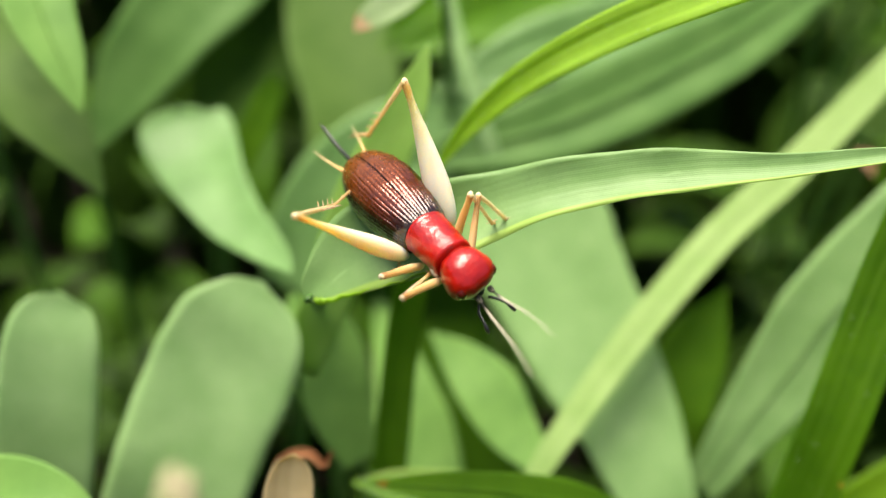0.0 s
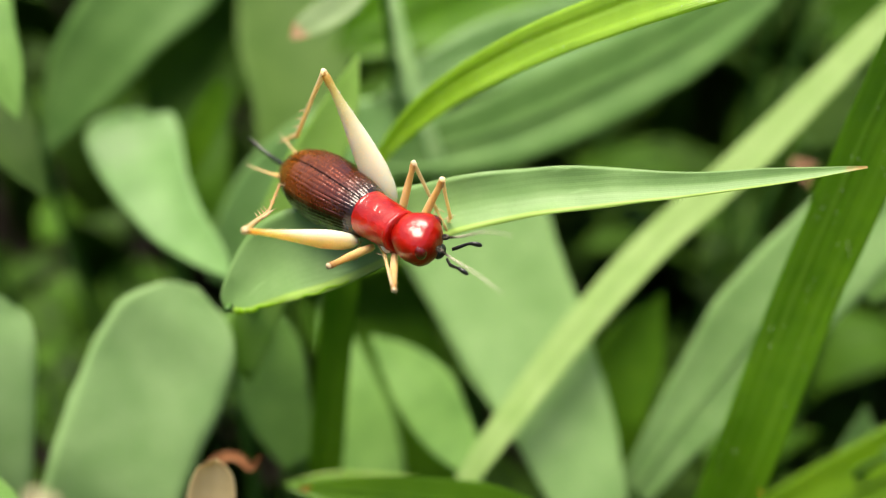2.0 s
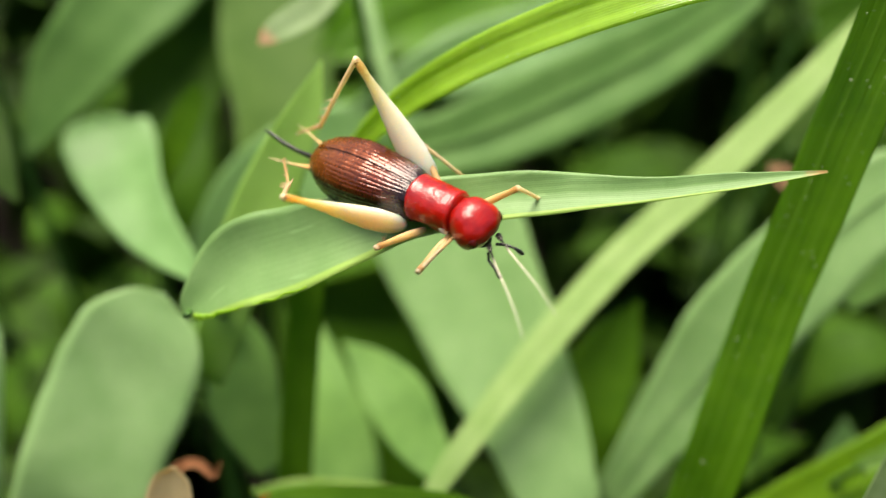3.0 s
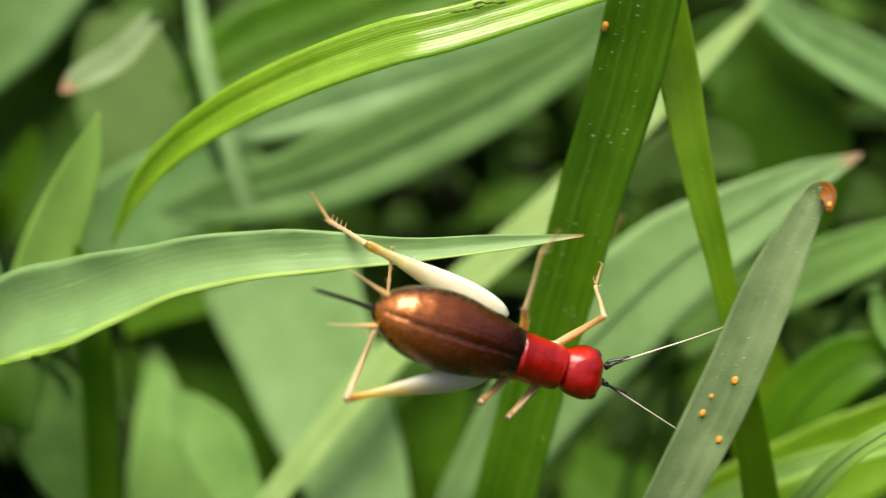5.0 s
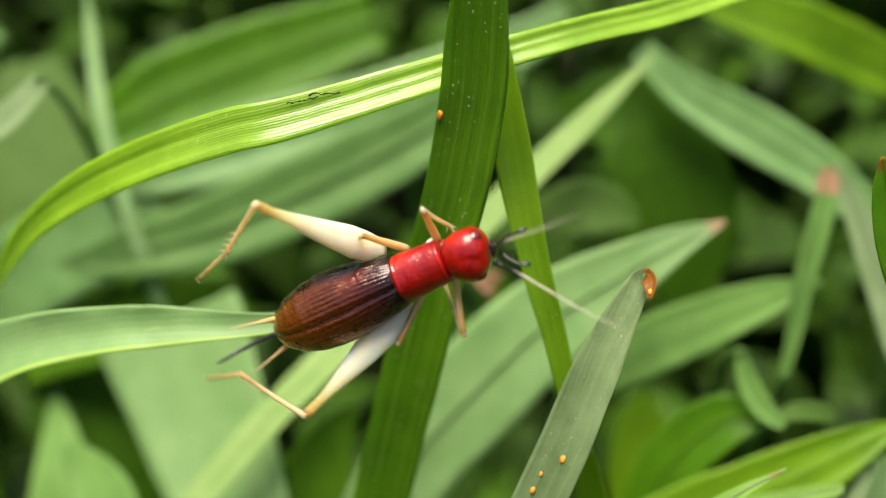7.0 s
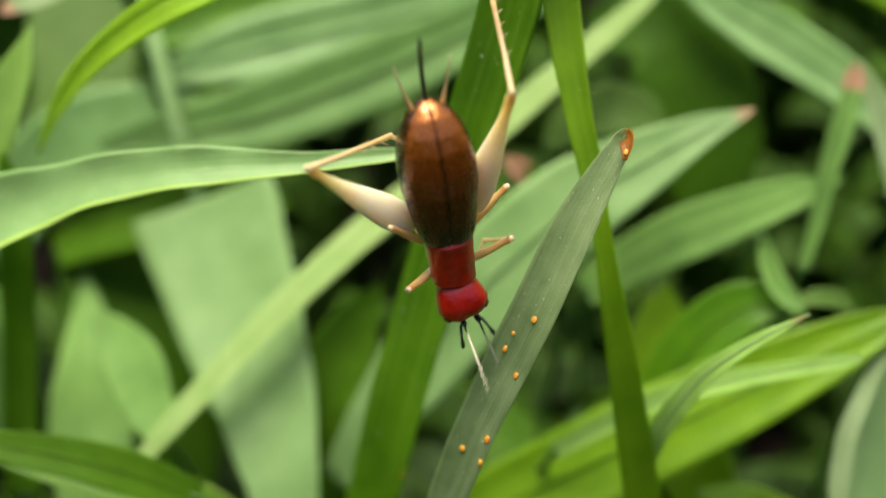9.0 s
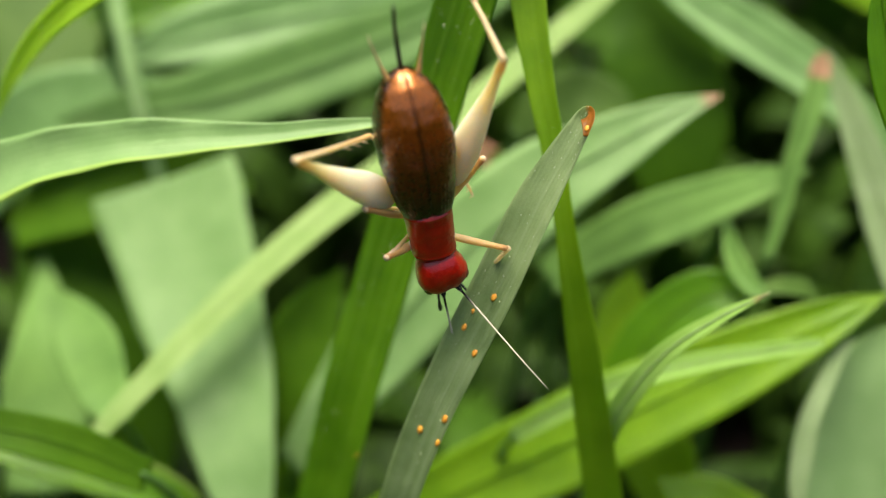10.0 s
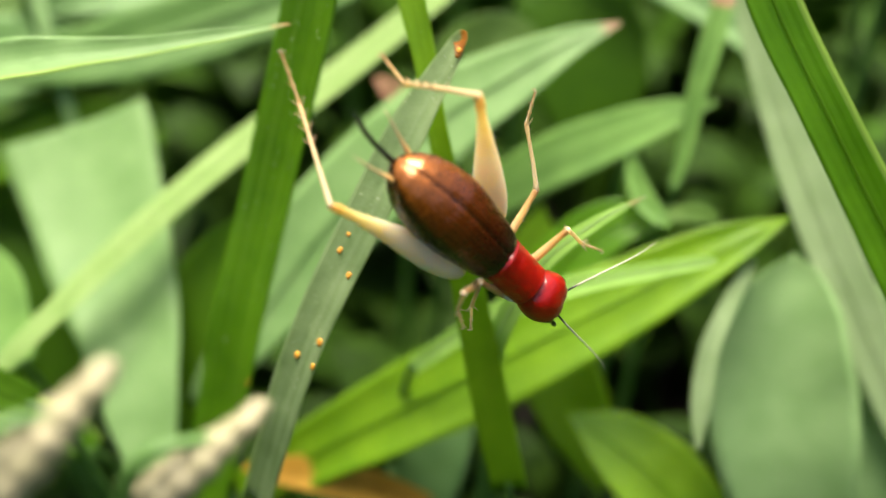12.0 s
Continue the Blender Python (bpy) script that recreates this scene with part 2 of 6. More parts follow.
def ground_material():
    """Soil painted near-black for the shade in the gaps, with a green cover beyond the spot where the tall grass
    stands.
    """
    m = Mat("soil")
    co = m.n.new("ShaderNodeTexCoord").outputs["Object"]
    a, b, c = m.noise(co, 250, 4.0), m.noise(co, 1200, 3.0), m.noise(co, 9, 5.0, 0.65)
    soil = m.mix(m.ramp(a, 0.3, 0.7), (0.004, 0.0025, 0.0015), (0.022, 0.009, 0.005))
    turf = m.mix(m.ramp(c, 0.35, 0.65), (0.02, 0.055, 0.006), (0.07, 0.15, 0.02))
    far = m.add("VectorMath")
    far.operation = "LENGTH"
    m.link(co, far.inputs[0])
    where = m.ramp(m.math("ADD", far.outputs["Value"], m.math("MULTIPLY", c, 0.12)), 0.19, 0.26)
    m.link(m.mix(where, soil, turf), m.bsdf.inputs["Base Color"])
    m.bsdf.inputs["Roughness"].default_value = 0.85
    m.bump(m.math("ADD", a, m.math("MULTIPLY", b, 0.6)), 0.4)
    return m.m


SOIL = ground_material()


# ---- building ----
def link_mesh(name, bm, material, parent=None, label=""):
    me = bpy.data.meshes.new(name)
    bm.normal_update()
    bm.to_mesh(me)
    bm.free()
    for poly in me.polygons:
        poly.use_smooth = True
    for mat in material if isinstance(material, list) else [material]:
        me.materials.append(mat)
    ob = new(name, me)
    ob.parent = parent
    if label:
        tagged(ob, label)
    return ob


def part(name, bm, material, parent, label=""):
    return link_mesh(name, bm, material, parent, label)


def spline(points, n):
    """n + 1 samples of a smooth curve through the points (any number of columns)."""
    p = np.array(points, float)
    p = np.vstack([2 * p[0] - p[1], p, 2 * p[-1] - p[-2]])
    out = []
    for k in range(n + 1):
        s = k / n * (len(p) - 3)
        i = min(int(s), len(p) - 4)
        t = s - i
        a, b, c, d = p[i : i + 4]
        out.append(0.5 * (2 * b + (c - a) * t + (2 * a - 5 * b + 4 * c - d) * t * t + (3 * b - a - 3 * c + d) * t**3))
    return np.array(out)


def unit(v):
    return v / max(1e-9, np.linalg.norm(v))


def ribbon(points, normal, n=40, across=8, fold=0.12, ridges=0, height=0.07, thick=0.16, wave=0.0, seed=0, into=None, lift=0.0):
    """A leaf blade with thickness through points (x, y, z, width), all in mm; the normal says which way its face looks."""
    s = spline(points, n)
    s[:, 3] = np.maximum(s[:, 3], 0.05)
    normal = np.array(normal, float)
    bm = into or bmesh.new()
    uvl = bm.loops.layers.uv.get("UVMap") or bm.loops.layers.uv.new("UVMap")
    mml = bm.loops.layers.uv.get("mm") or bm.loops.layers.uv.new("mm")
    run = np.r_[0, np.cumsum(np.linalg.norm(np.diff(s[:, :3], axis=0), axis=1))]
    grid, data = [[], []], []
    for k in range(n + 1):
        tangent = unit(s[min(k + 1, n), :3] - s[max(k - 1, 0), :3])
        side = unit(np.cross(tangent, normal))
        up = np.cross(side, tangent)
        half = s[k, 3] / 2
        rows = [[], []]
        vals = []
        for j in range(across + 1):
            u = 2 * j / across - 1
            h = fold * half * (abs(u) ** 1.7 - 0.5)
            if ridges:
                h += height * (0.55 + 0.9 * noise.noise((u * 4, run[k] * 0.05, seed))) * math.cos(math.pi * ridges * u + 1.6 * noise.noise((u * 3, run[k] * 0.08, seed + 9))) * min(1.0, half / 0.6)
            edge = abs(u) ** 3
            h += wave * s[k, 3] * edge * math.sin(run[k] * 2.1 + (1.4 if u > 0 else 0) + seed)
            h += 0.05 * half * edge * noise.noise((run[k] * 0.35, u * 2, seed * 7.7))
            w = u * half * (1 + 0.035 * edge * noise.noise((run[k] * 0.6, u, seed * 3.1)))
            at = s[k, :3] + side * w + up * (h + lift)
            th = thick * (1 - 0.75 * abs(u) ** 4) * min(1.0, 0.25 + half)
            rows[0].append(bm.verts.new(at * MM))
            rows[1].append(bm.verts.new((at - up * th) * MM))
            vals.append(((u + 1) / 2, k / n, u * half, run[k]))
        grid[0].append(rows[0])
        grid[1].append(rows[1])
        data.append(vals)

    def face(vs, ds):
        f = bm.faces.new(vs)
        for loop, d in zip(f.loops, ds):
            loop[uvl].uv = d[:2]
            loop[mml].uv = (d[2] + seed * 3, d[3] + seed * 5)

    for k in range(n):
        for j in range(across):
            ds = [data[k][j], data[k][j + 1], data[k + 1][j + 1], data[k + 1][j]]
            g = grid[0]
            face([g[k][j], g[k][j + 1], g[k + 1][j + 1], g[k + 1][j]], ds)
            g = grid[1]
            face([g[k + 1][j], g[k + 1][j + 1], g[k][j + 1], g[k][j]], ds[::-1])
        for j in (0, across):
            a, b = grid[0], grid[1]
            vs = [a[k][j], a[k + 1][j], b[k + 1][j], b[k][j]]
            face(vs if j == 0 else vs[::-1], [data[k][j]] * 4)
    for k in (0, n):
        for j in range(across):
            vs = [grid[0][k][j + 1], grid[0][k][j], grid[1][k][j], grid[1][k][j + 1]]
            face(vs if k == 0 else vs[::-1], [data[k][j]] * 4)
    return bm


def tube(path, sides=10, flat=1.0, into=None, up=(0, 0, 1), caps=True):
    """A round limb along path rows (x, y, z, radius), in mm. flat: sideways thickness over height. UV v runs along it."""
    p = np.array(path, float)
    bm = into or bmesh.new()
    uvl = bm.loops.layers.uv.get("UVMap") or bm.loops.layers.uv.new("UVMap")
    rings, n = [], len(p)
    run = np.r_[0, np.cumsum(np.linalg.norm(np.diff(p[:, :3], axis=0), axis=1))]
    run = run / run[-1]
    for k in range(n):
        t = unit(p[min(k + 1, n - 1), :3] - p[max(k - 1, 0), :3])
        side = unit(np.cross(np.array(up, float), t))
        top = np.cross(t, side)
        rings.append([bm.verts.new((p[k, :3] + p[k, 3] * (math.cos(a) * side * flat + math.sin(a) * top)) * MM) for a in np.arange(sides) * 2 * math.pi / sides])
    for k in range(n - 1):
        for j in range(sides):
            q = (j + 1) % sides
            f = bm.faces.new([rings[k][j], rings[k][q], rings[k + 1][q], rings[k + 1][j]])
            for loop, v in zip(f.loops, (run[k], run[k], run[k + 1], run[k + 1])):
                loop[uvl].uv = (j / sides, v)
    if caps:
        for k in (0, n - 1):
            f = bm.faces.new(rings[k][::-1] if k == 0 else rings[k])
            for loop in f.loops:
                loop[uvl].uv = (0.5, run[k])
    return bm


def blob(centre, radii, turn=None, u=20, v=14, into=None, rough=0.0, seed=0):
    """A rounded lump, in mm."""
    bm = into or bmesh.new()
    uvl = bm.loops.layers.uv.get("UVMap") or bm.loops.layers.uv.new("UVMap")
    made = bmesh.ops.create_uvsphere(bm, u_segments=u, v_segments=v, radius=1.0)["verts"]
    m = turn or Matrix.Identity(3)
    for vert in made:
        c = vert.co.copy()
        k = 1 + rough * noise.noise(c * 2.3 + Vector((seed, seed * 2, 0)))
        vert.co = (m @ Vector((c.x * radii[0] * k, c.y * radii[1] * k, c.z * radii[2] * k)) + Vector(centre)) * MM
    return bm


# ---- the ground ----
ground_bm = bmesh.new()
inner = 0.16
cells = 64
lattice = [[ground_bm.verts.new((-inner + 2 * inner * i / cells, -inner + 2 * inner * j / cells, 0.0022 * noise.noise((i * 0.31, j * 0.31, 0)) if 0 < i < cells and 0 < j < cells else 0)) for j in range(cells + 1)] for i in range(cells + 1)]
for i in range(cells):
    for j in range(cells):
        ground_bm.faces.new([lattice[i][j], lattice[i + 1][j], lattice[i + 1][j + 1], lattice[i][j + 1]])
border = [lattice[i][0] for i in range(cells)] + [lattice[cells][j] for j in range(cells)] + [lattice[i][cells] for i in range(cells, 0, -1)] + [lattice[0][j] for j in range(cells, 0, -1)]
outer = [ground_bm.verts.new((v.co.x * 2500, v.co.y * 2500, 0)) for v in border]
for k in range(len(border)):
    q = (k + 1) % len(border)
    ground_bm.faces.new([border[k], outer[k], outer[q], border[q]])
ground = tagged(link_mesh("ground", ground_bm, SOIL), "soil under the grass, near-black for shade in the gaps", "ground", kind="structure")


# ---- the grass ----
RIBS = {"dusty": "pale", "pale": "white", "deep": "lush", "lush": "mid"}
COUNT = [0]
BLADES = {}


def grass_leaf(label, kind, normal, points, rib=0.3, fold=0.12, ridges=0, thick=0.16, wave=0.0, tip="", tipat=2.0, edge=0, back=2.0, height=0.012):
    """One leaf of grass with its midrib, on a thin stalk that stands in the ground."""
    COUNT[0] += 1
    seed = COUNT[0] * 1.37
    base = np.array(points[0][:3])
    look_ = leaf_look(kind, tip, tipat, edge)
    root = new("grass_leaf")
    root.location = Vector((base[0], base[1], 0)) * MM
    tagged(root, label, "grass leaf", "grass leaves")
    BLADES[root.name] = (points, normal, fold)

    def local(bm):
        bmesh.ops.translate(bm, verts=bm.verts, vec=-root.location)
        return bm

    across = max(10, 4 * ridges) if ridges else 12
    part("blade", local(ribbon(points, normal, 56, across, fold, ridges, height, thick, wave, seed)), look_, root)
    if rib:
        mid = [(x, y, z, min(w * 0.07, 0.2) * (0.4 + rib)) for x, y, z, w in points]
        part("midrib", local(ribbon(mid, normal, 56, 4, -0.5, 0, 0, 0.1, 0, seed, None, 0.03)), leaf_look(RIBS.get(kind, kind)), root)
    # the stalk, from the leaf's foot to the soil
    p1 = np.array(points[1][:3])
    d = unit(base - p1)
    if base[2] > 1:
        drop = base[2]
        foot = base + d * min(1.5, 0.3 * drop) + np.array([0, back, 0])
        path = [(*(base - d * 0.25), 0.05), (*base, 0.12), (*(0.5 * (base + foot) - np.array([0, 0, 0.10 * drop])), 0.22)]
        path += [(foot[0], foot[1], drop * 0.62, 0.26), (foot[0] + 0.3 * d[0], foot[1] + 0.3 * d[1] + 0.4, drop * 0.3, 0.32), (foot[0], foot[1] + 0.5, -0.6, 0.38)]
        path = [tuple(q) for q in spline(path, 18)]
        part("stalk", local(tube(path, 8)), STALK, root)
    return root


STALK = plain_material("stalk_skin", (0.05, 0.13, 0.02), (0.10, 0.21, 0.04), 0.45, 1.0, 0.02)
leaf_A = grass_leaf('pale green grass leaf with a wavy base and a straw-coloured point', 'milky', (-0.03, -0.62, 0.79),
    [(-14.35, 0.18, 36.83, 0.30), (-13.95, 0.34, 37.32, 1.32), (-12.59, 0.67, 38.46, 2.79), (-10.55, 0.73, 39.30, 2.75), (-7.69, 0.89, 40.41, 1.89), (-5.27, 0.85, 41.12, 1.60), (-2.73, 0.70, 41.56, 1.30), (-0.24, 0.53, 41.82, 0.80), (2.71, 0.49, 42.23, 0.48), (5.07, 0.43, 42.62, 0.07)], rib=0, fold=0.3, wave=0.05, tip='straw', tipat=0.965, edge=1, back=10)
leaf_C = grass_leaf('bright yellow-green arching grass blade with fine ribs', 'fresh', (0.00, -0.65, 0.76),
    [(29.92, 18.96, 47.93, 0.58), (24.67, 16.19, 47.42, 0.73), (20.54, 13.93, 47.42, 0.83), (17.95, 12.50, 47.50, 0.93), (14.30, 10.23, 47.45, 0.97), (10.58, 8.13, 47.61, 0.96), (3.37, 4.90, 46.93, 1.27), (0.94, 4.63, 46.42, 1.39), (-1.73, 5.22, 45.10, 1.43), (-4.61, 6.07, 43.20, 1.37), (-7.27, 6.89, 40.90, 1.13), (-9.14, 7.31, 38.64, 0.70), (-10.51, 7.49, 36.30, 0.07)], rib=0, fold=0.2, ridges=3, height=0.05)
leaf_S = grass_leaf('tall green ribbed grass blade dusted with pale grains', 'deep', (-0.33, -0.65, 0.68),
    [(2.44, -1.61, 19.60, 1.44), (2.95, -0.74, 22.95, 2.04), (3.64, 0.11, 26.40, 2.22), (4.27, 0.82, 29.70, 2.26), (5.44, 2.65, 34.65, 2.18), (6.34, 3.68, 38.42, 2.18), (7.09, 4.52, 41.70, 2.17), (7.78, 5.13, 44.41, 2.18), (8.21, 5.56, 46.96, 2.16), (8.38, 6.01, 49.28, 1.91), (8.43, 6.43, 51.43, 1.25), (8.43, 6.87, 53.00, 0.06)], rib=0, fold=0.2, ridges=7, thick=0.35, height=0.03)
leaf_T = grass_leaf('narrow smooth green grass blade', 'bright', (-0.20, -0.69, 0.69),
    [(14.64, -1.59, 24.69, 1.33), (13.75, -0.97, 28.36, 1.36), (12.34, 0.29, 34.36, 1.04), (11.43, 1.48, 37.95, 0.67), (10.86, 2.56, 40.06, 0.77), (10.11, 3.91, 42.37, 0.95), (9.32, 5.98, 45.45, 1.20), (8.77, 7.73, 48.24, 0.72), (8.43, 8.91, 50.13, 0.05)], rib=0, fold=0.18, thick=0.3)
leaf_B = grass_leaf('grey-green grass blade with orange rust spots and a browned tip', 'dusty', (-0.34, -0.60, 0.73),
    [(6.96, -4.41, 27.81, 1.48), (8.12, -3.88, 31.46, 1.50), (9.08, -2.89, 34.27, 1.53), (10.17, -1.71, 36.68, 1.56), (11.21, -0.34, 38.69, 1.60), (12.13, 1.13, 40.52, 1.42), (12.76, 2.04, 41.54, 1.09), (13.13, 2.54, 42.12, 0.85), (13.34, 2.78, 42.46, 0.71), (13.47, 2.71, 42.75, 0.50), (13.55, 2.31, 42.81, 0.43), (13.53, 1.89, 42.55, 0.13)], rib=0, fold=0.22, tip='brown', tipat=0.79)
leaf_PB = grass_leaf('light yellow-green grass blade lying slantwise', 'lime', (-0.42, -0.59, 0.69),
    [(-6.65, 1.80, 24.84, 0.75), (-4.98, 3.86, 26.17, 1.19), (-2.13, 6.96, 28.29, 1.42), (1.56, 10.37, 30.77, 1.55), (5.16, 12.89, 32.82, 1.57), (7.77, 14.82, 34.48, 1.48), (10.47, 16.94, 36.22, 1.29), (12.97, 18.94, 37.81, 1.04), (15.72, 21.03, 39.67, 0.13)], rib=0.5, fold=0.1)
leaf_BL = grass_leaf('broad pale green leaf', 'milky', (-0.02, -0.62, 0.78),
    [(-0.03, 0.85, 21.13, 1.89), (-1.00, 3.14, 23.08, 3.37), (-2.17, 5.96, 24.89, 4.65), (-3.74, 8.89, 26.66, 5.81), (-5.02, 11.25, 28.38, 6.48), (-5.70, 12.46, 29.36, 6.80), (-6.25, 13.41, 30.18, 6.88)], rib=0, fold=0.12)
leaf_F = grass_leaf('soft green pointed leaf', 'glaucous', (0.29, -0.46, 0.84),
    [(-10.27, 3.29, 19.50, 2.83), (-11.13, 6.77, 21.08, 4.00), (-11.83, 9.52, 22.67, 3.00), (-12.68, 12.22, 23.71, 1.46), (-13.29, 14.04, 24.71, 0.14)], rib=0, fold=0.15)
leaf_F2 = grass_leaf('light green leaf with a notched edge', 'glaucous', (0.01, -0.48, 0.88),
    [(-5.90, 3.44, 24.42, 1.20), (-6.97, 4.66, 25.04, 2.18), (-8.10, 6.22, 26.07, 2.76), (-9.34, 7.61, 26.61, 1.75), (-10.52, 8.58, 27.13, 0.13)], rib=0, fold=0.1)
leaf_CU = grass_leaf('upright dark green grass stem', 'mid', (0.19, -0.55, 0.82),
    [(-12.25, 1.86, 21.93, 1.39), (-12.18, 3.11, 24.98, 1.41), (-11.67, 4.60, 29.83, 1.34), (-11.14, 5.24, 33.68, 1.23), (-11.22, 6.10, 35.81, 0.87), (-11.46, 6.67, 36.99, 0.09)], rib=0, fold=0.3, thick=0.8)
leaf_K1 = grass_leaf('slim green grass blade with a pointed tip', 'pale', (0.22, -0.58, 0.78),
    [(-15.92, 5.17, 28.20, 1.67), (-14.29, 5.59, 32.57, 1.88), (-13.38, 6.46, 35.12, 2.09), (-12.27, 7.45, 37.16, 2.06), (-11.15, 8.50, 39.27, 1.31), (-10.51, 9.55, 40.84, 0.06)], rib=0, fold=0.1)
leaf_L1 = grass_leaf('broad rounded bluish-green leaf', 'chalky', (0.14, -0.56, 0.82),
    [(-22.71, -0.64, 20.15, 3.07), (-21.60, 0.23, 22.87, 5.06), (-20.53, 1.17, 25.67, 5.47), (-19.54, 2.46, 27.88, 5.59), (-18.46, 3.79, 29.97, 5.64), (-17.66, 4.68, 31.54, 4.89), (-17.22, 5.35, 32.34, 2.84), (-16.96, 5.66, 32.70, 0.26)], rib=0, fold=0.08)
leaf_L2 = grass_leaf('broad light green leaf with a blunt end', 'chalky', (0.28, -0.50, 0.82),
    [(-26.94, 0.33, 20.28, 2.62), (-25.81, 1.12, 25.38, 3.59), (-25.31, 2.28, 28.43, 3.76), (-24.93, 3.72, 30.98, 3.56), (-24.68, 4.76, 32.21, 2.59), (-24.55, 5.13, 32.66, 0.22)], rib=0, fold=0.1)
leaf_L3 = grass_leaf('smooth pale green leaf low over the ground', 'glaucous', (0.22, -0.47, 0.85),
    [(-28.69, -1.96, 27.84, 1.85), (-26.65, -1.89, 29.39, 2.41), (-24.90, -1.93, 30.01, 2.18), (-23.27, -2.18, 30.03, 1.38), (-21.75, -2.59, 29.54, 0.08)], rib=0, fold=0.12)
leaf_L4 = grass_leaf('pale green leaf curving down to a point', 'waxy', (0.09, -0.59, 0.80),
    [(-22.07, 16.59, 33.61, 1.04), (-21.90, 15.98, 33.21, 3.90), (-21.20, 14.68, 32.62, 4.06), (-20.19, 12.73, 32.20, 3.31), (-19.00, 10.93, 31.80, 2.54), (-17.73, 9.48, 31.65, 1.82), (-16.69, 8.35, 31.57, 0.99), (-16.12, 7.53, 31.53, 0.07)], rib=0, fold=0.15)
leaf_D1 = grass_leaf('light green leaf with a sharp tip', 'glaucous', (0.44, -0.63, 0.64),
    [(-27.48, 16.71, 43.13, 2.31), (-25.85, 13.19, 41.43, 2.78), (-25.06, 11.59, 40.36, 2.37), (-24.28, 10.37, 39.24, 1.57), (-23.66, 9.31, 37.98, 0.07)], rib=0.4, fold=0.15)
leaf_D2 = grass_leaf('dull green leaf hanging to a sharp tip', 'dull', (0.41, -0.60, 0.69),
    [(-31.63, 17.35, 37.53, 3.72), (-28.97, 15.27, 36.76, 3.87), (-26.85, 13.52, 35.45, 3.23), (-25.21, 11.75, 34.28, 1.70), (-24.17, 10.74, 33.07, 0.07)], rib=0, fold=0.15)
leaf_L5 = grass_leaf('soft green leaf deep in the grass', 'misty', (0.16, -0.75, 0.64),
    [(-19.24, 28.87, 37.56, 4.41), (-21.42, 24.94, 36.30, 5.37), (-23.56, 22.23, 34.62, 4.44), (-25.50, 20.44, 32.50, 3.33), (-27.22, 18.27, 29.91, 0.14)], rib=0, fold=0.12, ridges=2, height=0.08)
leaf_TC = grass_leaf('thin grey-green grass stalk', 'chalky', (0.05, -0.71, 0.70),
    [(-5.83, 12.75, 24.15, 0.51), (-6.73, 14.33, 27.83, 0.60), (-7.46, 15.46, 30.97, 0.63), (-8.27, 16.70, 33.27, 0.68), (-9.17, 18.54, 35.46, 0.71), (-9.95, 20.57, 37.55, 0.75), (-10.61, 23.26, 39.93, 0.50), (-10.87, 24.44, 41.35, 0.05)], rib=0, fold=0.2)
leaf_U1 = grass_leaf('broad mid-green leaf lying behind', 'waxy', (0.02, -0.73, 0.69),
    [(12.51, 29.09, 37.23, 1.76), (7.45, 26.40, 35.78, 3.05), (3.29, 24.39, 34.97, 3.40), (-1.63, 22.50, 34.42, 3.56), (-6.17, 20.67, 33.88, 3.16), (-10.76, 19.01, 32.76, 0.14)], rib=0.4, fold=0.15, ridges=3, height=0.10)
leaf_U2 = grass_leaf('broad dark green leaf lying behind', 'misty', (0.01, -0.68, 0.73),
    [(9.52, 25.20, 36.43, 1.41), (8.19, 24.34, 35.66, 2.26), (4.68, 21.62, 34.72, 3.32), (0.76, 19.45, 33.68, 3.78), (-4.38, 17.00, 32.53, 3.53), (-9.06, 15.73, 31.87, 2.17), (-11.67, 15.20, 31.70, 0.14)], rib=0.4, fold=0.15, ridges=3, height=0.12)
leaf_U3 = grass_leaf('yellow-green leaf deep in the grass', 'lush', (0.10, -0.72, 0.68),
    [(1.91, 31.70, 35.67, 3.51), (-5.18, 28.19, 34.43, 5.17), (-9.68, 25.51, 33.70, 4.61), (-13.44, 23.66, 32.20, 0.15)], rib=0.4, fold=0.15, ridges=2, height=0.12)
leaf_P = grass_leaf('broad light green leaf with a pinkish dried tip', 'milky', (-0.05, -0.55, 0.84),
    [(1.14, 4.06, 21.69, 1.50), (2.68, 5.04, 24.46, 2.45), (4.60, 6.31, 27.08, 3.60), (6.22, 7.49, 29.29, 4.21), (8.48, 8.73, 31.53, 4.25), (10.92, 10.07, 33.55, 3.88), (13.53, 10.91, 35.15, 2.83), (15.88, 11.63, 36.46, 1.49), (17.97, 12.27, 37.23, 0.11)], rib=0.5, fold=0.12, ridges=2, height=0.05, tip='pink', tipat=0.95)
leaf_M = grass_leaf('green leaf with a browned point and ragged edge', 'mid', (-0.01, -0.48, 0.88),
    [(-2.99, -1.31, 26.92, 1.27), (-5.63, -1.57, 28.63, 1.67), (-8.09, -1.80, 29.52, 1.40), (-10.36, -1.95, 30.03, 0.99), (-12.31, -2.02, 30.28, 0.10)], rib=0.3, fold=0.15, tip='brown', tipat=0.94)
leaf_CL = grass_leaf('dry curled brown leaf end', 'dry', (0.02, -0.49, 0.87),
    [(-15.56, -1.39, 25.98, 0.87), (-15.75, -0.71, 27.47, 0.94), (-15.91, -0.21, 28.56, 0.76), (-15.57, -0.02, 29.30, 0.42), (-14.87, -0.09, 29.54, 0.36), (-14.29, -0.48, 29.42, 0.29), (-13.99, -0.26, 29.85, 0.08)], rib=0, fold=0.5, wave=0.08)
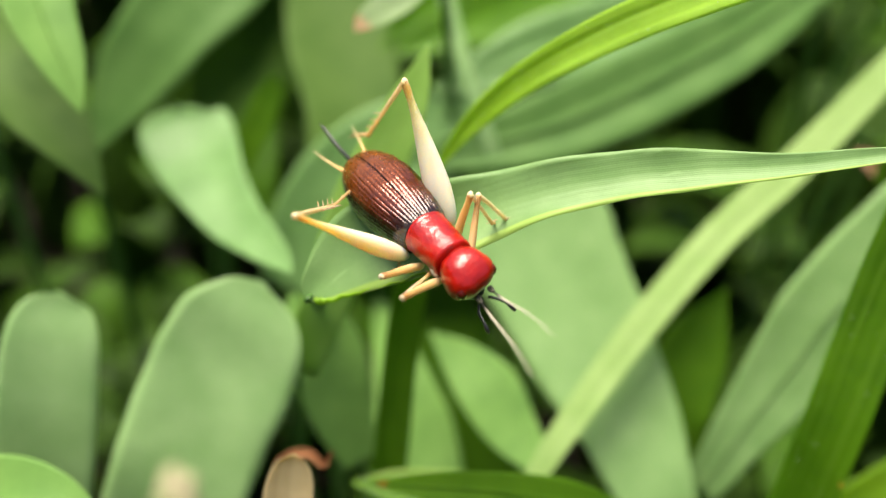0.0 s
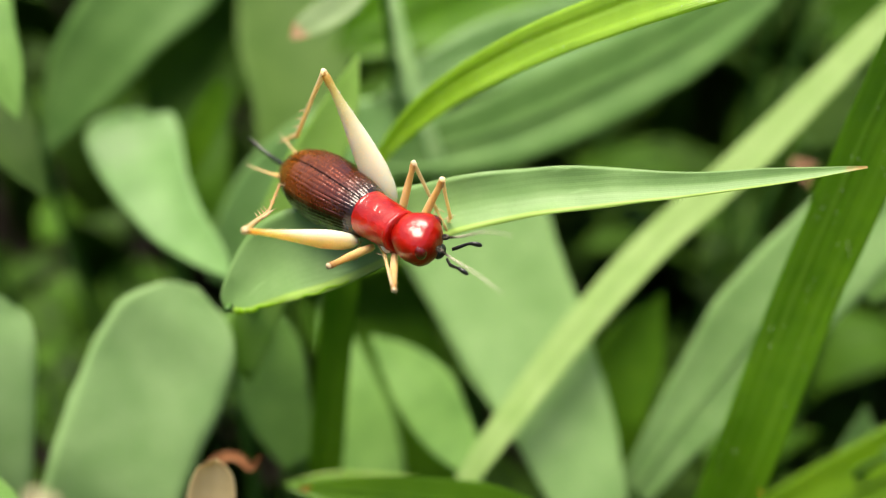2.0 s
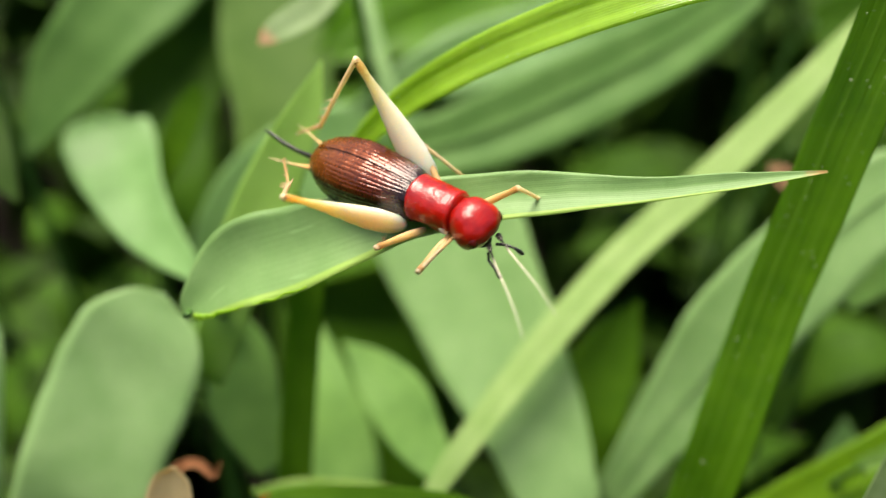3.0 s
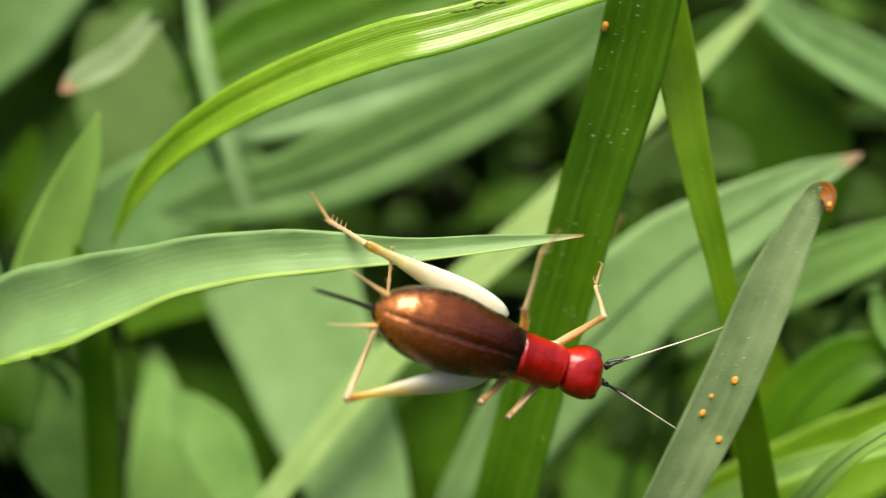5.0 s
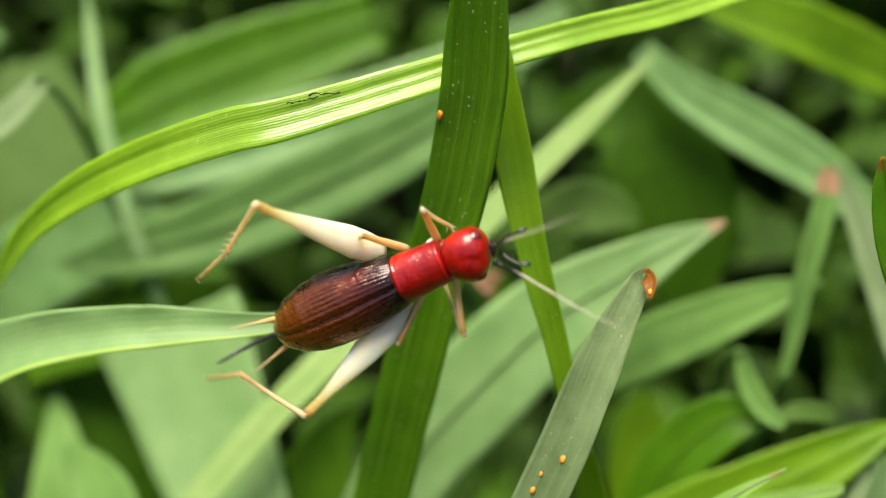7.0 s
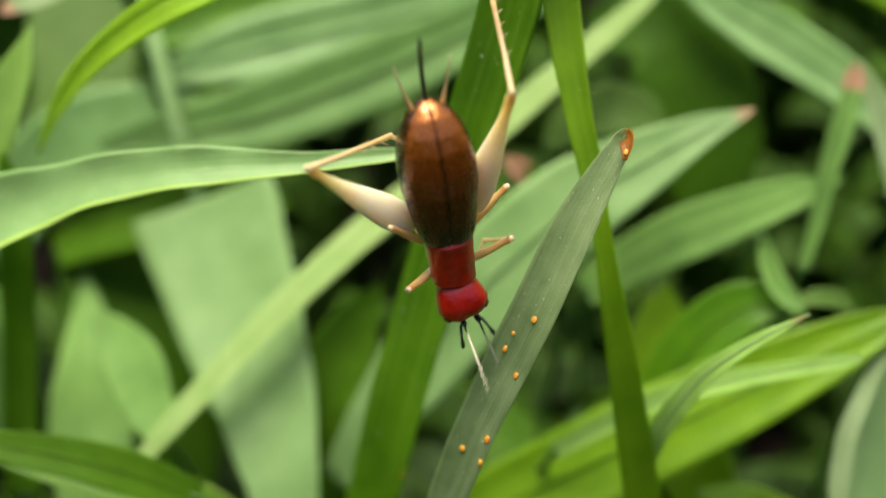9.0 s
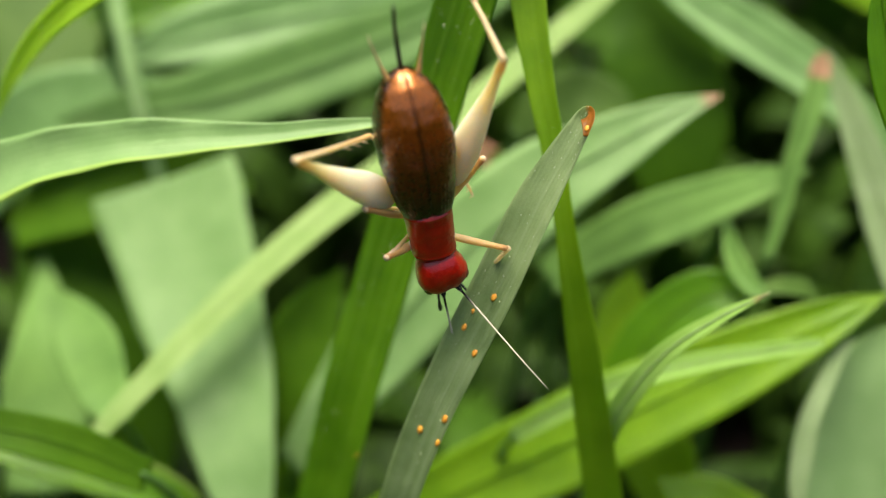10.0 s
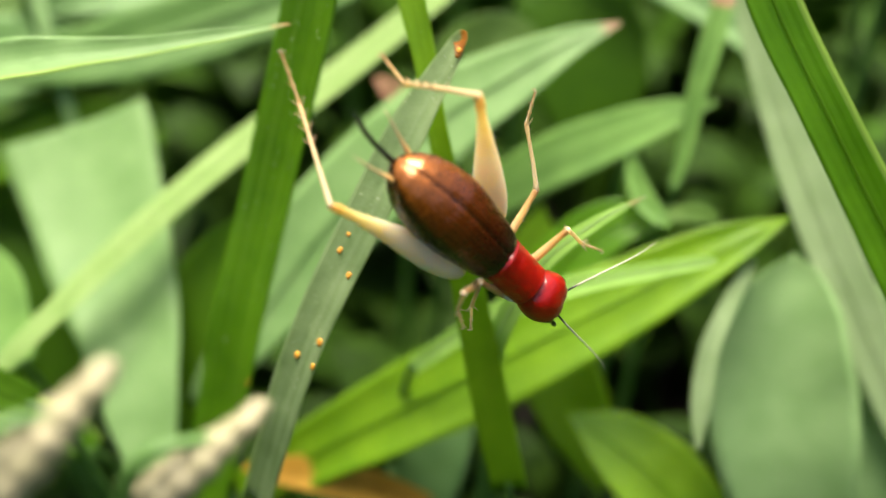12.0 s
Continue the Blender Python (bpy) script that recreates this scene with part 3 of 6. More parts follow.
leaf_E = grass_leaf('light green narrow leaf with a white-tipped point', 'pale', (-0.25, -0.58, 0.77),
    [(13.62, 0.56, 24.85, 0.58), (13.72, -0.32, 29.98, 0.73), (14.11, -0.50, 32.23, 0.81), (15.14, -0.30, 34.38, 0.68), (16.60, 0.01, 35.76, 0.45), (18.18, 0.42, 36.71, 0.05)], rib=0.25, fold=0.12, tip='straw', tipat=0.93)
leaf_G = grass_leaf('narrow pale green leaf with a blunt end', 'pale', (-0.16, -0.60, 0.79),
    [(10.55, 2.44, 26.66, 0.68), (12.57, 2.23, 28.89, 0.83), (14.71, 2.27, 30.56, 0.89), (17.08, 2.47, 31.51, 0.76), (19.68, 2.80, 32.10, 0.59), (21.12, 2.98, 32.39, 0.46), (21.49, 3.03, 32.44, 0.11)], rib=0.2, fold=0.25)
leaf_J = grass_leaf('large bright green leaf with a long point', 'bright', (-0.08, -0.62, 0.78),
    [(3.14, 1.65, 19.14, 1.73), (6.66, 2.00, 21.98, 2.75), (10.36, 2.66, 24.34, 3.50), (13.89, 3.49, 26.40, 3.78), (17.32, 4.43, 28.28, 3.44), (20.25, 5.18, 29.93, 2.68), (22.72, 5.91, 31.24, 1.64), (24.79, 6.66, 32.08, 0.09)], rib=0.5, fold=0.15, ridges=2, height=0.08)
leaf_W = grass_leaf('whitish green grass blade', 'white', (-0.12, -0.69, 0.71),
    [(33.61, 1.58, 20.04, 1.67), (30.32, 4.35, 24.71, 1.93), (28.29, 6.59, 28.06, 2.11), (26.45, 8.86, 31.10, 2.07), (25.06, 11.17, 33.65, 1.81), (23.88, 13.16, 35.91, 1.26), (23.12, 14.50, 37.28, 0.71), (22.69, 15.29, 38.04, 0.07)], rib=0.4, fold=0.12)
leaf_W2 = grass_leaf('green grass blade with a rusty tip', 'lush', (-0.13, -0.75, 0.65),
    [(30.32, -2.34, 29.81, 2.05), (27.32, -0.95, 33.94, 1.98), (25.25, 0.19, 36.82, 1.76), (23.37, 1.21, 39.52, 1.58), (21.71, 2.50, 41.90, 1.57), (20.86, 3.36, 43.46, 1.46), (20.37, 4.23, 44.85, 0.90), (20.15, 4.72, 45.69, 0.13)], rib=0.2, fold=0.15, tip='brown', tipat=0.93, edge=1)
leaf_I1 = grass_leaf('narrow folded whitish leaf edge', 'white', (-0.20, -0.57, 0.80),
    [(23.45, 5.70, 30.64, 0.44), (22.51, 4.12, 29.30, 0.65), (21.92, 2.94, 28.12, 0.78), (21.69, 1.54, 26.62, 0.73), (21.70, 0.54, 25.28, 0.13)], rib=0, fold=0.3)
leaf_I2 = grass_leaf('broad soft light green leaf', 'chalky', (-0.27, -0.59, 0.76),
    [(26.89, 1.14, 18.98, 3.54), (26.00, 2.45, 22.62, 5.41), (25.46, 4.10, 25.42, 5.71), (25.38, 5.57, 27.77, 4.54), (25.49, 6.66, 29.23, 2.50), (25.49, 7.21, 29.96, 0.11)], rib=0, fold=0.3)
leaf_I3 = grass_leaf('broad soft green leaf beside the ground', 'chalky', (-0.33, -0.56, 0.76),
    [(32.78, 2.01, 17.85, 3.63), (30.77, 3.79, 21.67, 5.11), (29.37, 5.69, 25.26, 4.82), (28.24, 7.17, 27.89, 2.80), (27.77, 8.25, 29.37, 0.12)], rib=0, fold=0.12)
leaf_K = grass_leaf('soft green blurred leaf', 'glaucous', (-0.32, -0.64, 0.69),
    [(11.81, 11.20, 27.72, 1.60), (13.23, 11.53, 28.91, 2.11), (15.29, 11.59, 30.60, 2.47), (17.61, 11.95, 31.77, 2.34), (20.35, 12.40, 33.02, 1.51), (22.55, 12.94, 33.55, 0.13)], rib=0, fold=0.15, ridges=2, height=0.07)
leaf_H = grass_leaf('green leaf with a pale pinkish bud at its tip', 'glaucous', (-0.03, -0.74, 0.67),
    [(20.69, 9.48, 31.16, 0.43), (21.09, 10.57, 32.94, 0.66), (21.33, 11.63, 34.69, 0.84), (21.68, 12.51, 36.09, 0.98), (21.97, 13.31, 37.10, 0.93), (22.11, 13.87, 37.72, 0.88), (22.17, 14.25, 38.13, 0.65), (22.19, 14.47, 38.38, 0.12)], rib=0.3, fold=0.3, tip='pink', tipat=0.66)
leaf_H2 = grass_leaf('pale green leaf deep in the grass', 'waxy', (-0.15, -0.71, 0.69),
    [(15.43, 23.09, 38.72, 1.14), (17.37, 21.60, 37.49, 1.86), (20.29, 20.01, 36.41, 2.55), (23.37, 18.22, 35.22, 2.18), (26.05, 15.87, 33.68, 1.23), (27.70, 14.99, 32.41, 0.13)], rib=0.35, fold=0.15, ridges=2, height=0.09)
leaf_X1 = grass_leaf('bright soft green leaf low down', 'fresh', (-0.03, -0.53, 0.85),
    [(23.57, 2.17, 17.23, 2.55), (22.41, 2.69, 19.46, 3.50), (20.64, 3.06, 21.17, 3.70), (18.84, 3.40, 22.49, 2.69), (16.99, 3.74, 23.46, 0.12)], rib=0.35, fold=0.15)
leaf_O = grass_leaf('yellow-orange dead leaf low in the grass', 'dead', (0.16, -0.53, 0.83),
    [(11.45, 1.68, 19.36, 0.97), (9.55, 1.46, 20.48, 1.34), (6.96, 1.43, 21.19, 1.57), (4.60, 1.38, 21.32, 0.95), (3.66, 1.34, 21.34, 0.12)], rib=0.2, fold=0.2)
leaf_Y1 = grass_leaf('dark green leaf with a light margin', 'deep', (0.14, -0.50, 0.85),
    [(-2.49, 1.28, 21.78, 1.20), (-3.77, 1.20, 23.02, 1.66), (-6.39, 1.06, 24.28, 2.05), (-9.05, 1.12, 25.27, 2.07), (-11.74, 1.18, 25.91, 1.38), (-13.58, 1.23, 26.13, 0.11)], rib=0.4, fold=0.15, edge=1)
leaf_Q = grass_leaf('pale twisted leaf end', 'glaucous', (-0.33, -0.51, 0.79),
    [(18.70, 9.30, 32.94, 0.33), (18.93, 8.54, 32.23, 0.79), (19.42, 7.74, 31.58, 0.88), (20.01, 7.11, 31.28, 0.60), (20.25, 6.79, 31.20, 0.11)], rib=0.2, fold=0.3)
leaf_V1 = grass_leaf('mid-green leaf low in the grass', 'bright', (-0.25, -0.54, 0.81),
    [(19.48, 4.17, 19.00, 1.79), (17.37, 5.68, 21.99, 3.29), (15.77, 7.49, 25.33, 3.50), (15.30, 9.29, 27.69, 2.50), (15.41, 10.52, 29.28, 0.13)], rib=0, fold=0.15)
leaf_V2 = grass_leaf('mid-green leaf in the shade', 'mid', (0.02, -0.50, 0.87),
    [(1.79, 3.38, 17.62, 1.86), (0.65, 4.54, 20.08, 2.89), (-0.02, 6.33, 23.31, 3.37), (1.24, 8.61, 26.19, 2.85), (2.58, 10.29, 28.25, 0.13)], rib=0, fold=0.15)
leaf_V3 = grass_leaf('green leaf deep in the grass, shade painted into its colour', 'shade', (-0.05, -0.72, 0.69),
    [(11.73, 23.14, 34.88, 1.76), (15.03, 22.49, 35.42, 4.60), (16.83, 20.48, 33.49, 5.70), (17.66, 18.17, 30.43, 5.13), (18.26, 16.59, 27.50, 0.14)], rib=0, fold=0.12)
leaf_V4 = grass_leaf('mid-green leaf low in the grass', 'waxy', (0.12, -0.55, 0.83),
    [(9.97, 1.83, 15.13, 1.53), (10.60, 3.06, 17.61, 3.03), (11.44, 4.42, 20.25, 3.25), (11.76, 6.09, 22.47, 2.25), (11.87, 7.29, 24.08, 0.12)], rib=0, fold=0.15)
leaf_V5 = grass_leaf('green leaf deep in the grass', 'dull', (0.23, -0.65, 0.73),
    [(-16.60, 27.47, 35.42, 3.59), (-15.32, 24.29, 33.19, 5.58), (-14.66, 21.19, 31.06, 4.91), (-15.13, 18.36, 29.23, 3.12), (-16.13, 15.60, 27.50, 0.14)], rib=0, fold=0.12)
leaf_V6 = grass_leaf('dull green leaf under the arching blade', 'waxy', (0.33, -0.60, 0.73),
    [(-17.71, 13.17, 25.64, 2.28), (-15.70, 15.56, 28.83, 4.23), (-12.32, 17.14, 30.86, 4.75), (-8.52, 18.08, 31.30, 3.35), (-5.22, 17.89, 30.51, 0.14)], rib=0, fold=0.12)
leaf_V7 = grass_leaf('dull green leaf low down', 'glaucous', (0.21, -0.52, 0.83),
    [(-13.48, 4.36, 23.44, 1.49), (-14.36, 5.25, 26.06, 2.91), (-15.01, 6.43, 28.23, 3.36), (-15.65, 6.97, 29.66, 2.13), (-16.35, 7.57, 30.37, 0.12)], rib=0, fold=0.12)
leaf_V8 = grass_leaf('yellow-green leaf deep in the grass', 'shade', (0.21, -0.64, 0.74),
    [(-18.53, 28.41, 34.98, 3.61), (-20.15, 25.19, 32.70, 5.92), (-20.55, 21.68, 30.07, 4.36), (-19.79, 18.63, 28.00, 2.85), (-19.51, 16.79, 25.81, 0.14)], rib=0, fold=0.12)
leaf_N1 = grass_leaf('small light green leaf end deep in the grass', 'mid', (0.1, -0.6, 0.79),
    [(-20.38, 15.28, 29.46, 0.80), (-19.30, 16.16, 31.28, 1.32), (-18.37, 17.01, 33.07, 1.41), (-17.77, 17.59, 34.23, 0.88), (-17.56, 17.62, 34.57, 0.10)], rib=0, fold=0.15)
leaf_N2 = grass_leaf('blurred grey-green leaf deep in the grass', 'dull', (-0.05, -0.65, 0.76),
    [(9.80, 16.91, 31.76, 0.81), (11.23, 17.50, 33.04, 2.27), (12.92, 17.56, 33.70, 2.64), (14.38, 17.47, 33.46, 1.85), (15.31, 17.18, 33.05, 0.13)], rib=0, fold=0.15)
leaf_N4 = grass_leaf('small dull leaf end lying over a green leaf', 'dull', (-0.2, -0.6, 0.77),
    [(19.95, 7.23, 31.11, 0.32), (20.74, 7.52, 31.37, 0.69), (21.66, 7.58, 31.35, 0.78), (22.17, 7.46, 31.16, 0.51), (22.36, 7.35, 31.02, 0.09)], rib=0, fold=0.15)
leaf_N6 = grass_leaf('pale cream leaf sheath below a curled dry leaf', 'cream', (0.05, -0.5, 0.86),
    [(-15.47, -3.93, 28.34, 1.35), (-15.25, -3.24, 29.94, 1.67), (-15.09, -2.69, 31.06, 1.62), (-14.99, -2.36, 31.77, 1.16), (-14.94, -2.23, 32.08, 0.26)], rib=0, fold=0.4)
leaf_N3 = grass_leaf('arched bright green leaf among others', 'lush', (-0.1, -0.6, 0.79),
    [(14.58, 4.71, 25.21, 0.97), (15.21, 5.96, 27.15, 2.02), (16.42, 7.14, 28.95, 2.48), (17.99, 7.85, 30.19, 2.27), (19.33, 7.89, 30.56, 1.41), (20.12, 7.57, 30.43, 0.14)], rib=0.2, fold=0.2)
leaf_N7 = grass_leaf('dull green leaf below a pale blade', 'mid', (0.0, -0.6, 0.8),
    [(-14.58, 13.93, 25.80, 1.70), (-11.20, 14.91, 27.31, 3.23), (-7.57, 15.61, 28.26, 3.64), (-4.46, 15.77, 28.55, 2.79), (-2.72, 15.51, 28.40, 0.28)], rib=0, fold=0.15)
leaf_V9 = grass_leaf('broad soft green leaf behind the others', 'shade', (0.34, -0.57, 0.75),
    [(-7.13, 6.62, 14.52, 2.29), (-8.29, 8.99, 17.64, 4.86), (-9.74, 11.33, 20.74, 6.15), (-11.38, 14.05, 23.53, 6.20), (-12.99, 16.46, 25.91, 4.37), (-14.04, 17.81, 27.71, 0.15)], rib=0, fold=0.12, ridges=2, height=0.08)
leaf_YT = grass_leaf('sunlit yellow-green leaf deep in the grass', 'bright', (-0.20, -0.73, 0.65),
    [(30.87, 24.09, 35.25, 1.70), (26.67, 24.24, 37.36, 2.64), (22.87, 24.20, 39.20, 2.72), (19.44, 24.71, 40.12, 1.91), (16.79, 25.09, 40.80, 0.14)], rib=0.2, fold=0.12)
leaf_PK2 = grass_leaf('whitish leaf end with a pinkish tip deep in the grass', 'white', (-0.03, -0.71, 0.71),
    [(-10.25, 16.35, 41.00, 0.89), (-11.37, 14.96, 40.17, 1.23), (-12.29, 14.18, 39.87, 1.22), (-13.00, 13.51, 39.72, 0.92), (-13.49, 13.04, 39.47, 0.14)], rib=0.2, fold=0.2, tip='pink', tipat=0.78)
leaf_PK3 = grass_leaf('pale leaf end with a pinkish dried tip deep in the grass', 'mid', (0.09, -0.58, 0.81),
    [(11.37, 12.90, 30.30, 0.79), (10.09, 13.15, 31.40, 1.15), (9.06, 12.93, 32.71, 1.17), (8.32, 12.93, 33.36, 0.86), (7.79, 13.14, 33.62, 0.13)], rib=0.2, fold=0.2, tip='pink', tipat=0.55)

# The undergrowth: countless short leaves between the tall ones and the soil.
rnd = random.Random(11)
under = bmesh.new()
for k in range(2000):
    x, y = rnd.uniform(-45, 50), rnd.uniform(-22, 75)
    while k >= 620 and -45 < x < 50 and -22 < y < 75:
        x, y = rnd.uniform(-95, 100), rnd.uniform(-70, 130)
    h = rnd.uniform(4, 15) + min(75, max(0, y)) * 0.14
    a, reach = rnd.uniform(0, 6.283), rnd.uniform(4, 14)
    dx, dy = math.cos(a) * reach, math.sin(a) * reach
    w = rnd.uniform(2.2, 6.5)
    pts = [(x, y, -0.4, w * 0.4), (x + dx * 0.15, y + dy * 0.15, h * 0.5, w * 0.8), (x + dx * 0.45, y + dy * 0.45, h * 0.9, w), (x + dx * 0.8, y + dy * 0.8, h, w * 0.7), (x + dx * 1.1, y + dy * 1.1, h * 0.92, 0.1)]
    ribbon(pts, (-dx * 0.5 / reach, -dy * 0.5 / reach, 1), 12, 4, 0.2, 0, 0, 0.15, 0.03, k * 0.77, under)


def undergrowth_material():
    m = Mat("undergrowth_leaf")
    geo = m.n.new("ShaderNodeNewGeometry")
    mm = m.coord("mm")
    # mostly near-black greens: the shade between the blades is in the colour
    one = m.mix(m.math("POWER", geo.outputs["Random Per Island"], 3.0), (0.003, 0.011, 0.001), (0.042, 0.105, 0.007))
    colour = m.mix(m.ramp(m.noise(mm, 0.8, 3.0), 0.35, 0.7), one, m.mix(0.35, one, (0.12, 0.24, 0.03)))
    m.link(colour, m.bsdf.inputs["Base Color"])
    m.bsdf.inputs["Roughness"].default_value = 0.5
    m.bsdf.inputs["Specular IOR Level"].default_value = 0.08
    back = m.add("BsdfTranslucent")
    m.link(m.mix(0.5, colour, (0.17, 0.31, 0.004)), back.inputs["Color"])
    mixed = m.n.new("ShaderNodeMixShader")
    mixed.inputs[0].default_value = 0.2
    m.link(m.bsdf.outputs[0], mixed.inputs[1])
    m.link(back.outputs[0], mixed.inputs[2])
    m.link(mixed.outputs[0], m.out.inputs[0])
    return m.m


# Unseen grass added all round to block the low sky, taller and thinner with distance.
grass_screen = bmesh.new()
for k in range(2600):
    a, r = rnd.uniform(0, 6.283), 170 + 2600 * rnd.random() ** 2.2
    x, y = r * math.cos(a), r * math.sin(a) + 30
    tall = min(420, max(0, r - 190) * 0.42)
    h, b = rnd.uniform(18, 50) + tall * rnd.uniform(0.55, 1.0), rnd.uniform(0, 6.283)
    reach = rnd.uniform(10, 40) + 0.25 * tall
    dx, dy, w = math.cos(b) * reach, math.sin(b) * reach, rnd.uniform(4, 9) + r * 0.02
    ribbon([(x, y, -1, w * 0.5), (x + dx * 0.2, y + dy * 0.2, h * 0.6, w), (x + dx * 0.6, y + dy * 0.6, h, w * 0.8), (x + dx, y + dy, h * 0.85, 0.2)], (-dx * 0.5 / reach, -dy * 0.5 / reach, 1), 6, 2, 0.2, 0, 0, 0.2, 0, k * 0.31, grass_screen)
SHADED_GRASS = undergrowth_material()
tagged(link_mesh("grass_screen", grass_screen, SHADED_GRASS), "unseen tall green grass added all round to block low sky", "grass", kind="stuff")
tagged(link_mesh("undergrowth", under, SHADED_GRASS), "dense low green grass between the tall blades, darkened for shade", "grass", kind="stuff")


# ---- the cricket: x ahead, y to its left, z to its back ----
cricket = tagged(new("cricket"), "small red and copper-brown cricket with cream hind legs, on the grass", "insect")


def profile(x, rows):
    r = np.array(rows)
    return [float(np.interp(x, r[:, 0], r[:, k])) for k in range(1, r.shape[1])]


WING_ROWS = [(0, 0.72, 0.68), (0.06, 0.81, 0.77), (0.2, 0.94, 0.89), (0.4, 1.08, 1.02), (0.55, 1.11, 1.04), (0.7, 1.03, 0.98), (0.82, 0.87, 0.84), (0.91, 0.64, 0.63), (0.97, 0.36, 0.36), (1, 0.08, 0.08)]
LENGTH = 4.27


def wing_point(s, a, grow=0.0):
    """s: 0 at the front, 1 behind; a: 0 on the back's middle, 1 at the side's edge."""
    half, high = profile(s, WING_ROWS)
    half *= 0.95
    th = a * radians(112)
    return ((-0.22 - LENGTH * s), (half + grow) * math.sin(th) ** 0.9 if th < math.pi / 2 else (half + grow) * math.sin(th), (high + grow) * math.copysign(abs(math.cos(th)) ** 0.85, math.cos(th)) - 0.05)


def wing_cover(sign):
    bm = bmesh.new()
    uvl = bm.loops.layers.uv.new("UVMap")
    ns, na = 60, 84
    grid = []
    for i in range(ns + 1):
        s = 1 - (1 - i / ns) ** 1.25
        row = []
        for j in range(na + 1):
            a = j / na
            fade = min(1, s * 12) * min(1, (1 - s) * 2.6)
            bent = a + 0.016 * noise.noise((s * 2.2, a * 5, 7 * sign))
            g = 0.026 * fade * (0.7 + 1.1 * noise.noise((s * 5, a * 9, 4 + sign))) * (abs(math.cos(math.pi * 14 * bent)) ** 0.6 - 0.5) + 0.009 * noise.noise((s * 34, a * 16, sign))
            g -= 0.03 * math.exp(-((a / 0.035) ** 2))
            x, y, z = wing_point(s, a, g + (0.012 if sign > 0 else 0))
            row.append(bm.verts.new((x * MM, sign * (y + 0.004) * MM, z * MM)))
        grid.append(row)
    for i in range(ns):
        for j in range(na):
            vs = [grid[i][j], grid[i][j + 1], grid[i + 1][j + 1], grid[i + 1][j]]
            uv = [(j / na, i / ns), ((j + 1) / na, i / ns), ((j + 1) / na, (i + 1) / ns), (j / na, (i + 1) / ns)]
            f = bm.faces.new(vs if sign < 0 else vs[::-1])
            for loop, c in zip(f.loops, uv if sign < 0 else uv[::-1]):
                loop[uvl].uv = c
    ob = part("wing_cover", bm, WING, cricket, "copper-brown ribbed wing cover, black at the front")
    shell = ob.modifiers.new("shell", "SOLIDIFY")
    shell.thickness, shell.offset = 0.03 * MM, -1
    return ob


wing_cover(1)
wing_cover(-1)

bm = bmesh.new()
path = []
for i in range(25):
    s = i / 24
    half, high = profile(min(1, s * 0.985), WING_ROWS)
    path.append((-LENGTH * 1.015 * s - 0.12, 0, -0.12, max(0.06, half * 0.86 * (1 + 0.02 * math.cos(s * 50)))))
part("abdomen", tube(path, 24, 1.05, bm), BELLY, cricket, "dark brown ringed belly")


def barrel(rows, sides=48, into=None):
    """A body section: rows of x, half width, height above, depth below."""
    bm = into or bmesh.new()
    rings = []
    xs = np.unique(np.round(np.r_[[r[0] for r in rows], np.linspace(rows[0][0], rows[-1][0], 30)], 3))
    for x in xs:
        half, high, low = profile(x, rows)
        ring = []
        for j in range(sides):
            a = 2 * math.pi * j / sides
            c, s = math.cos(a), math.sin(a)
            k = 0.93
            dent = 1 + 0.020 * noise.noise((x * 3.1, c * 1.8, s * 1.8)) + 0.010 * noise.noise((x * 8, c * 4, s * 4 + 3))
            ring.append(bm.verts.new((x * MM, dent * half * math.copysign(abs(c) ** k, c) * MM, dent * (high if s > 0 else low) * math.copysign(abs(s) ** k, s) * MM)))
        rings.append(ring)
    for p, q in zip(rings, rings[1:]):
        for j in range(sides):
            k = (j + 1) % sides
            bm.faces.new([p[j], q[j], q[k], p[k]])
    bm.faces.new(rings[0])
    bm.faces.new(rings[-1][::-1])
    return bm


part("pronotum", barrel([(-0.34, 0.62, 0.62, 0.46), (-0.30, 0.69, 0.71, 0.5), (-0.22, 0.72, 0.75, 0.53), (-0.14, 0.71, 0.72, 0.53), (0.08, 0.70, 0.70, 0.55), (0.45, 0.68, 0.66, 0.56), (0.85, 0.66, 0.63, 0.55), (1.06, 0.65, 0.60, 0.53), (1.12, 0.66, 0.61, 0.53), (1.18, 0.63, 0.58, 0.50), (1.20, 0.57, 0.52, 0.45)]), RED, cricket, "glossy dark red shield")
bm = blob((0.7, 0, -0.38), (0.95, 0.6, 0.42))
part("thorax", bm, NECK, cricket, "orange-brown underside")
for s in (1, -1):
    part("collar_patch", blob((0.98, s * 0.60, -0.20), (0.17, 0.09, 0.20), None, 12, 8), WHITE, cricket, "white membrane beside the shield")

# the head, which turns on the neck
def head_shell():
    """A rounded box of a skull: flat in front, widest at the eyes, with a shallow furrow down the middle."""
    bm = blob((0, 0, 0), (1, 1, 1), None, 44, 30)
    for v in bm.verts:
        c = v.co / MM
        x, y, z = (math.copysign(abs(a) ** 0.85, a) for a in c)
        wide = 0.72 + 0.09 * math.exp(-(((x - 0.25) / 0.4) ** 2))
        sink = 1 - 0.07 * math.exp(-((y / 0.22) ** 2)) * max(0.0, x * 0.6 + z * 0.4)
        front = x if x < 0.5 else 0.5 + (x - 0.5) * 0.72
        sink *= 1 + 0.022 * noise.noise(c * 2.6) + 0.010 * noise.noise(c * 6)
        v.co = Vector((0.36 + 0.76 * front * sink, 0.97 * wide * y * (0.5 + 0.5 * sink), -0.08 + 0.69 * z * sink)) * MM
    return bm


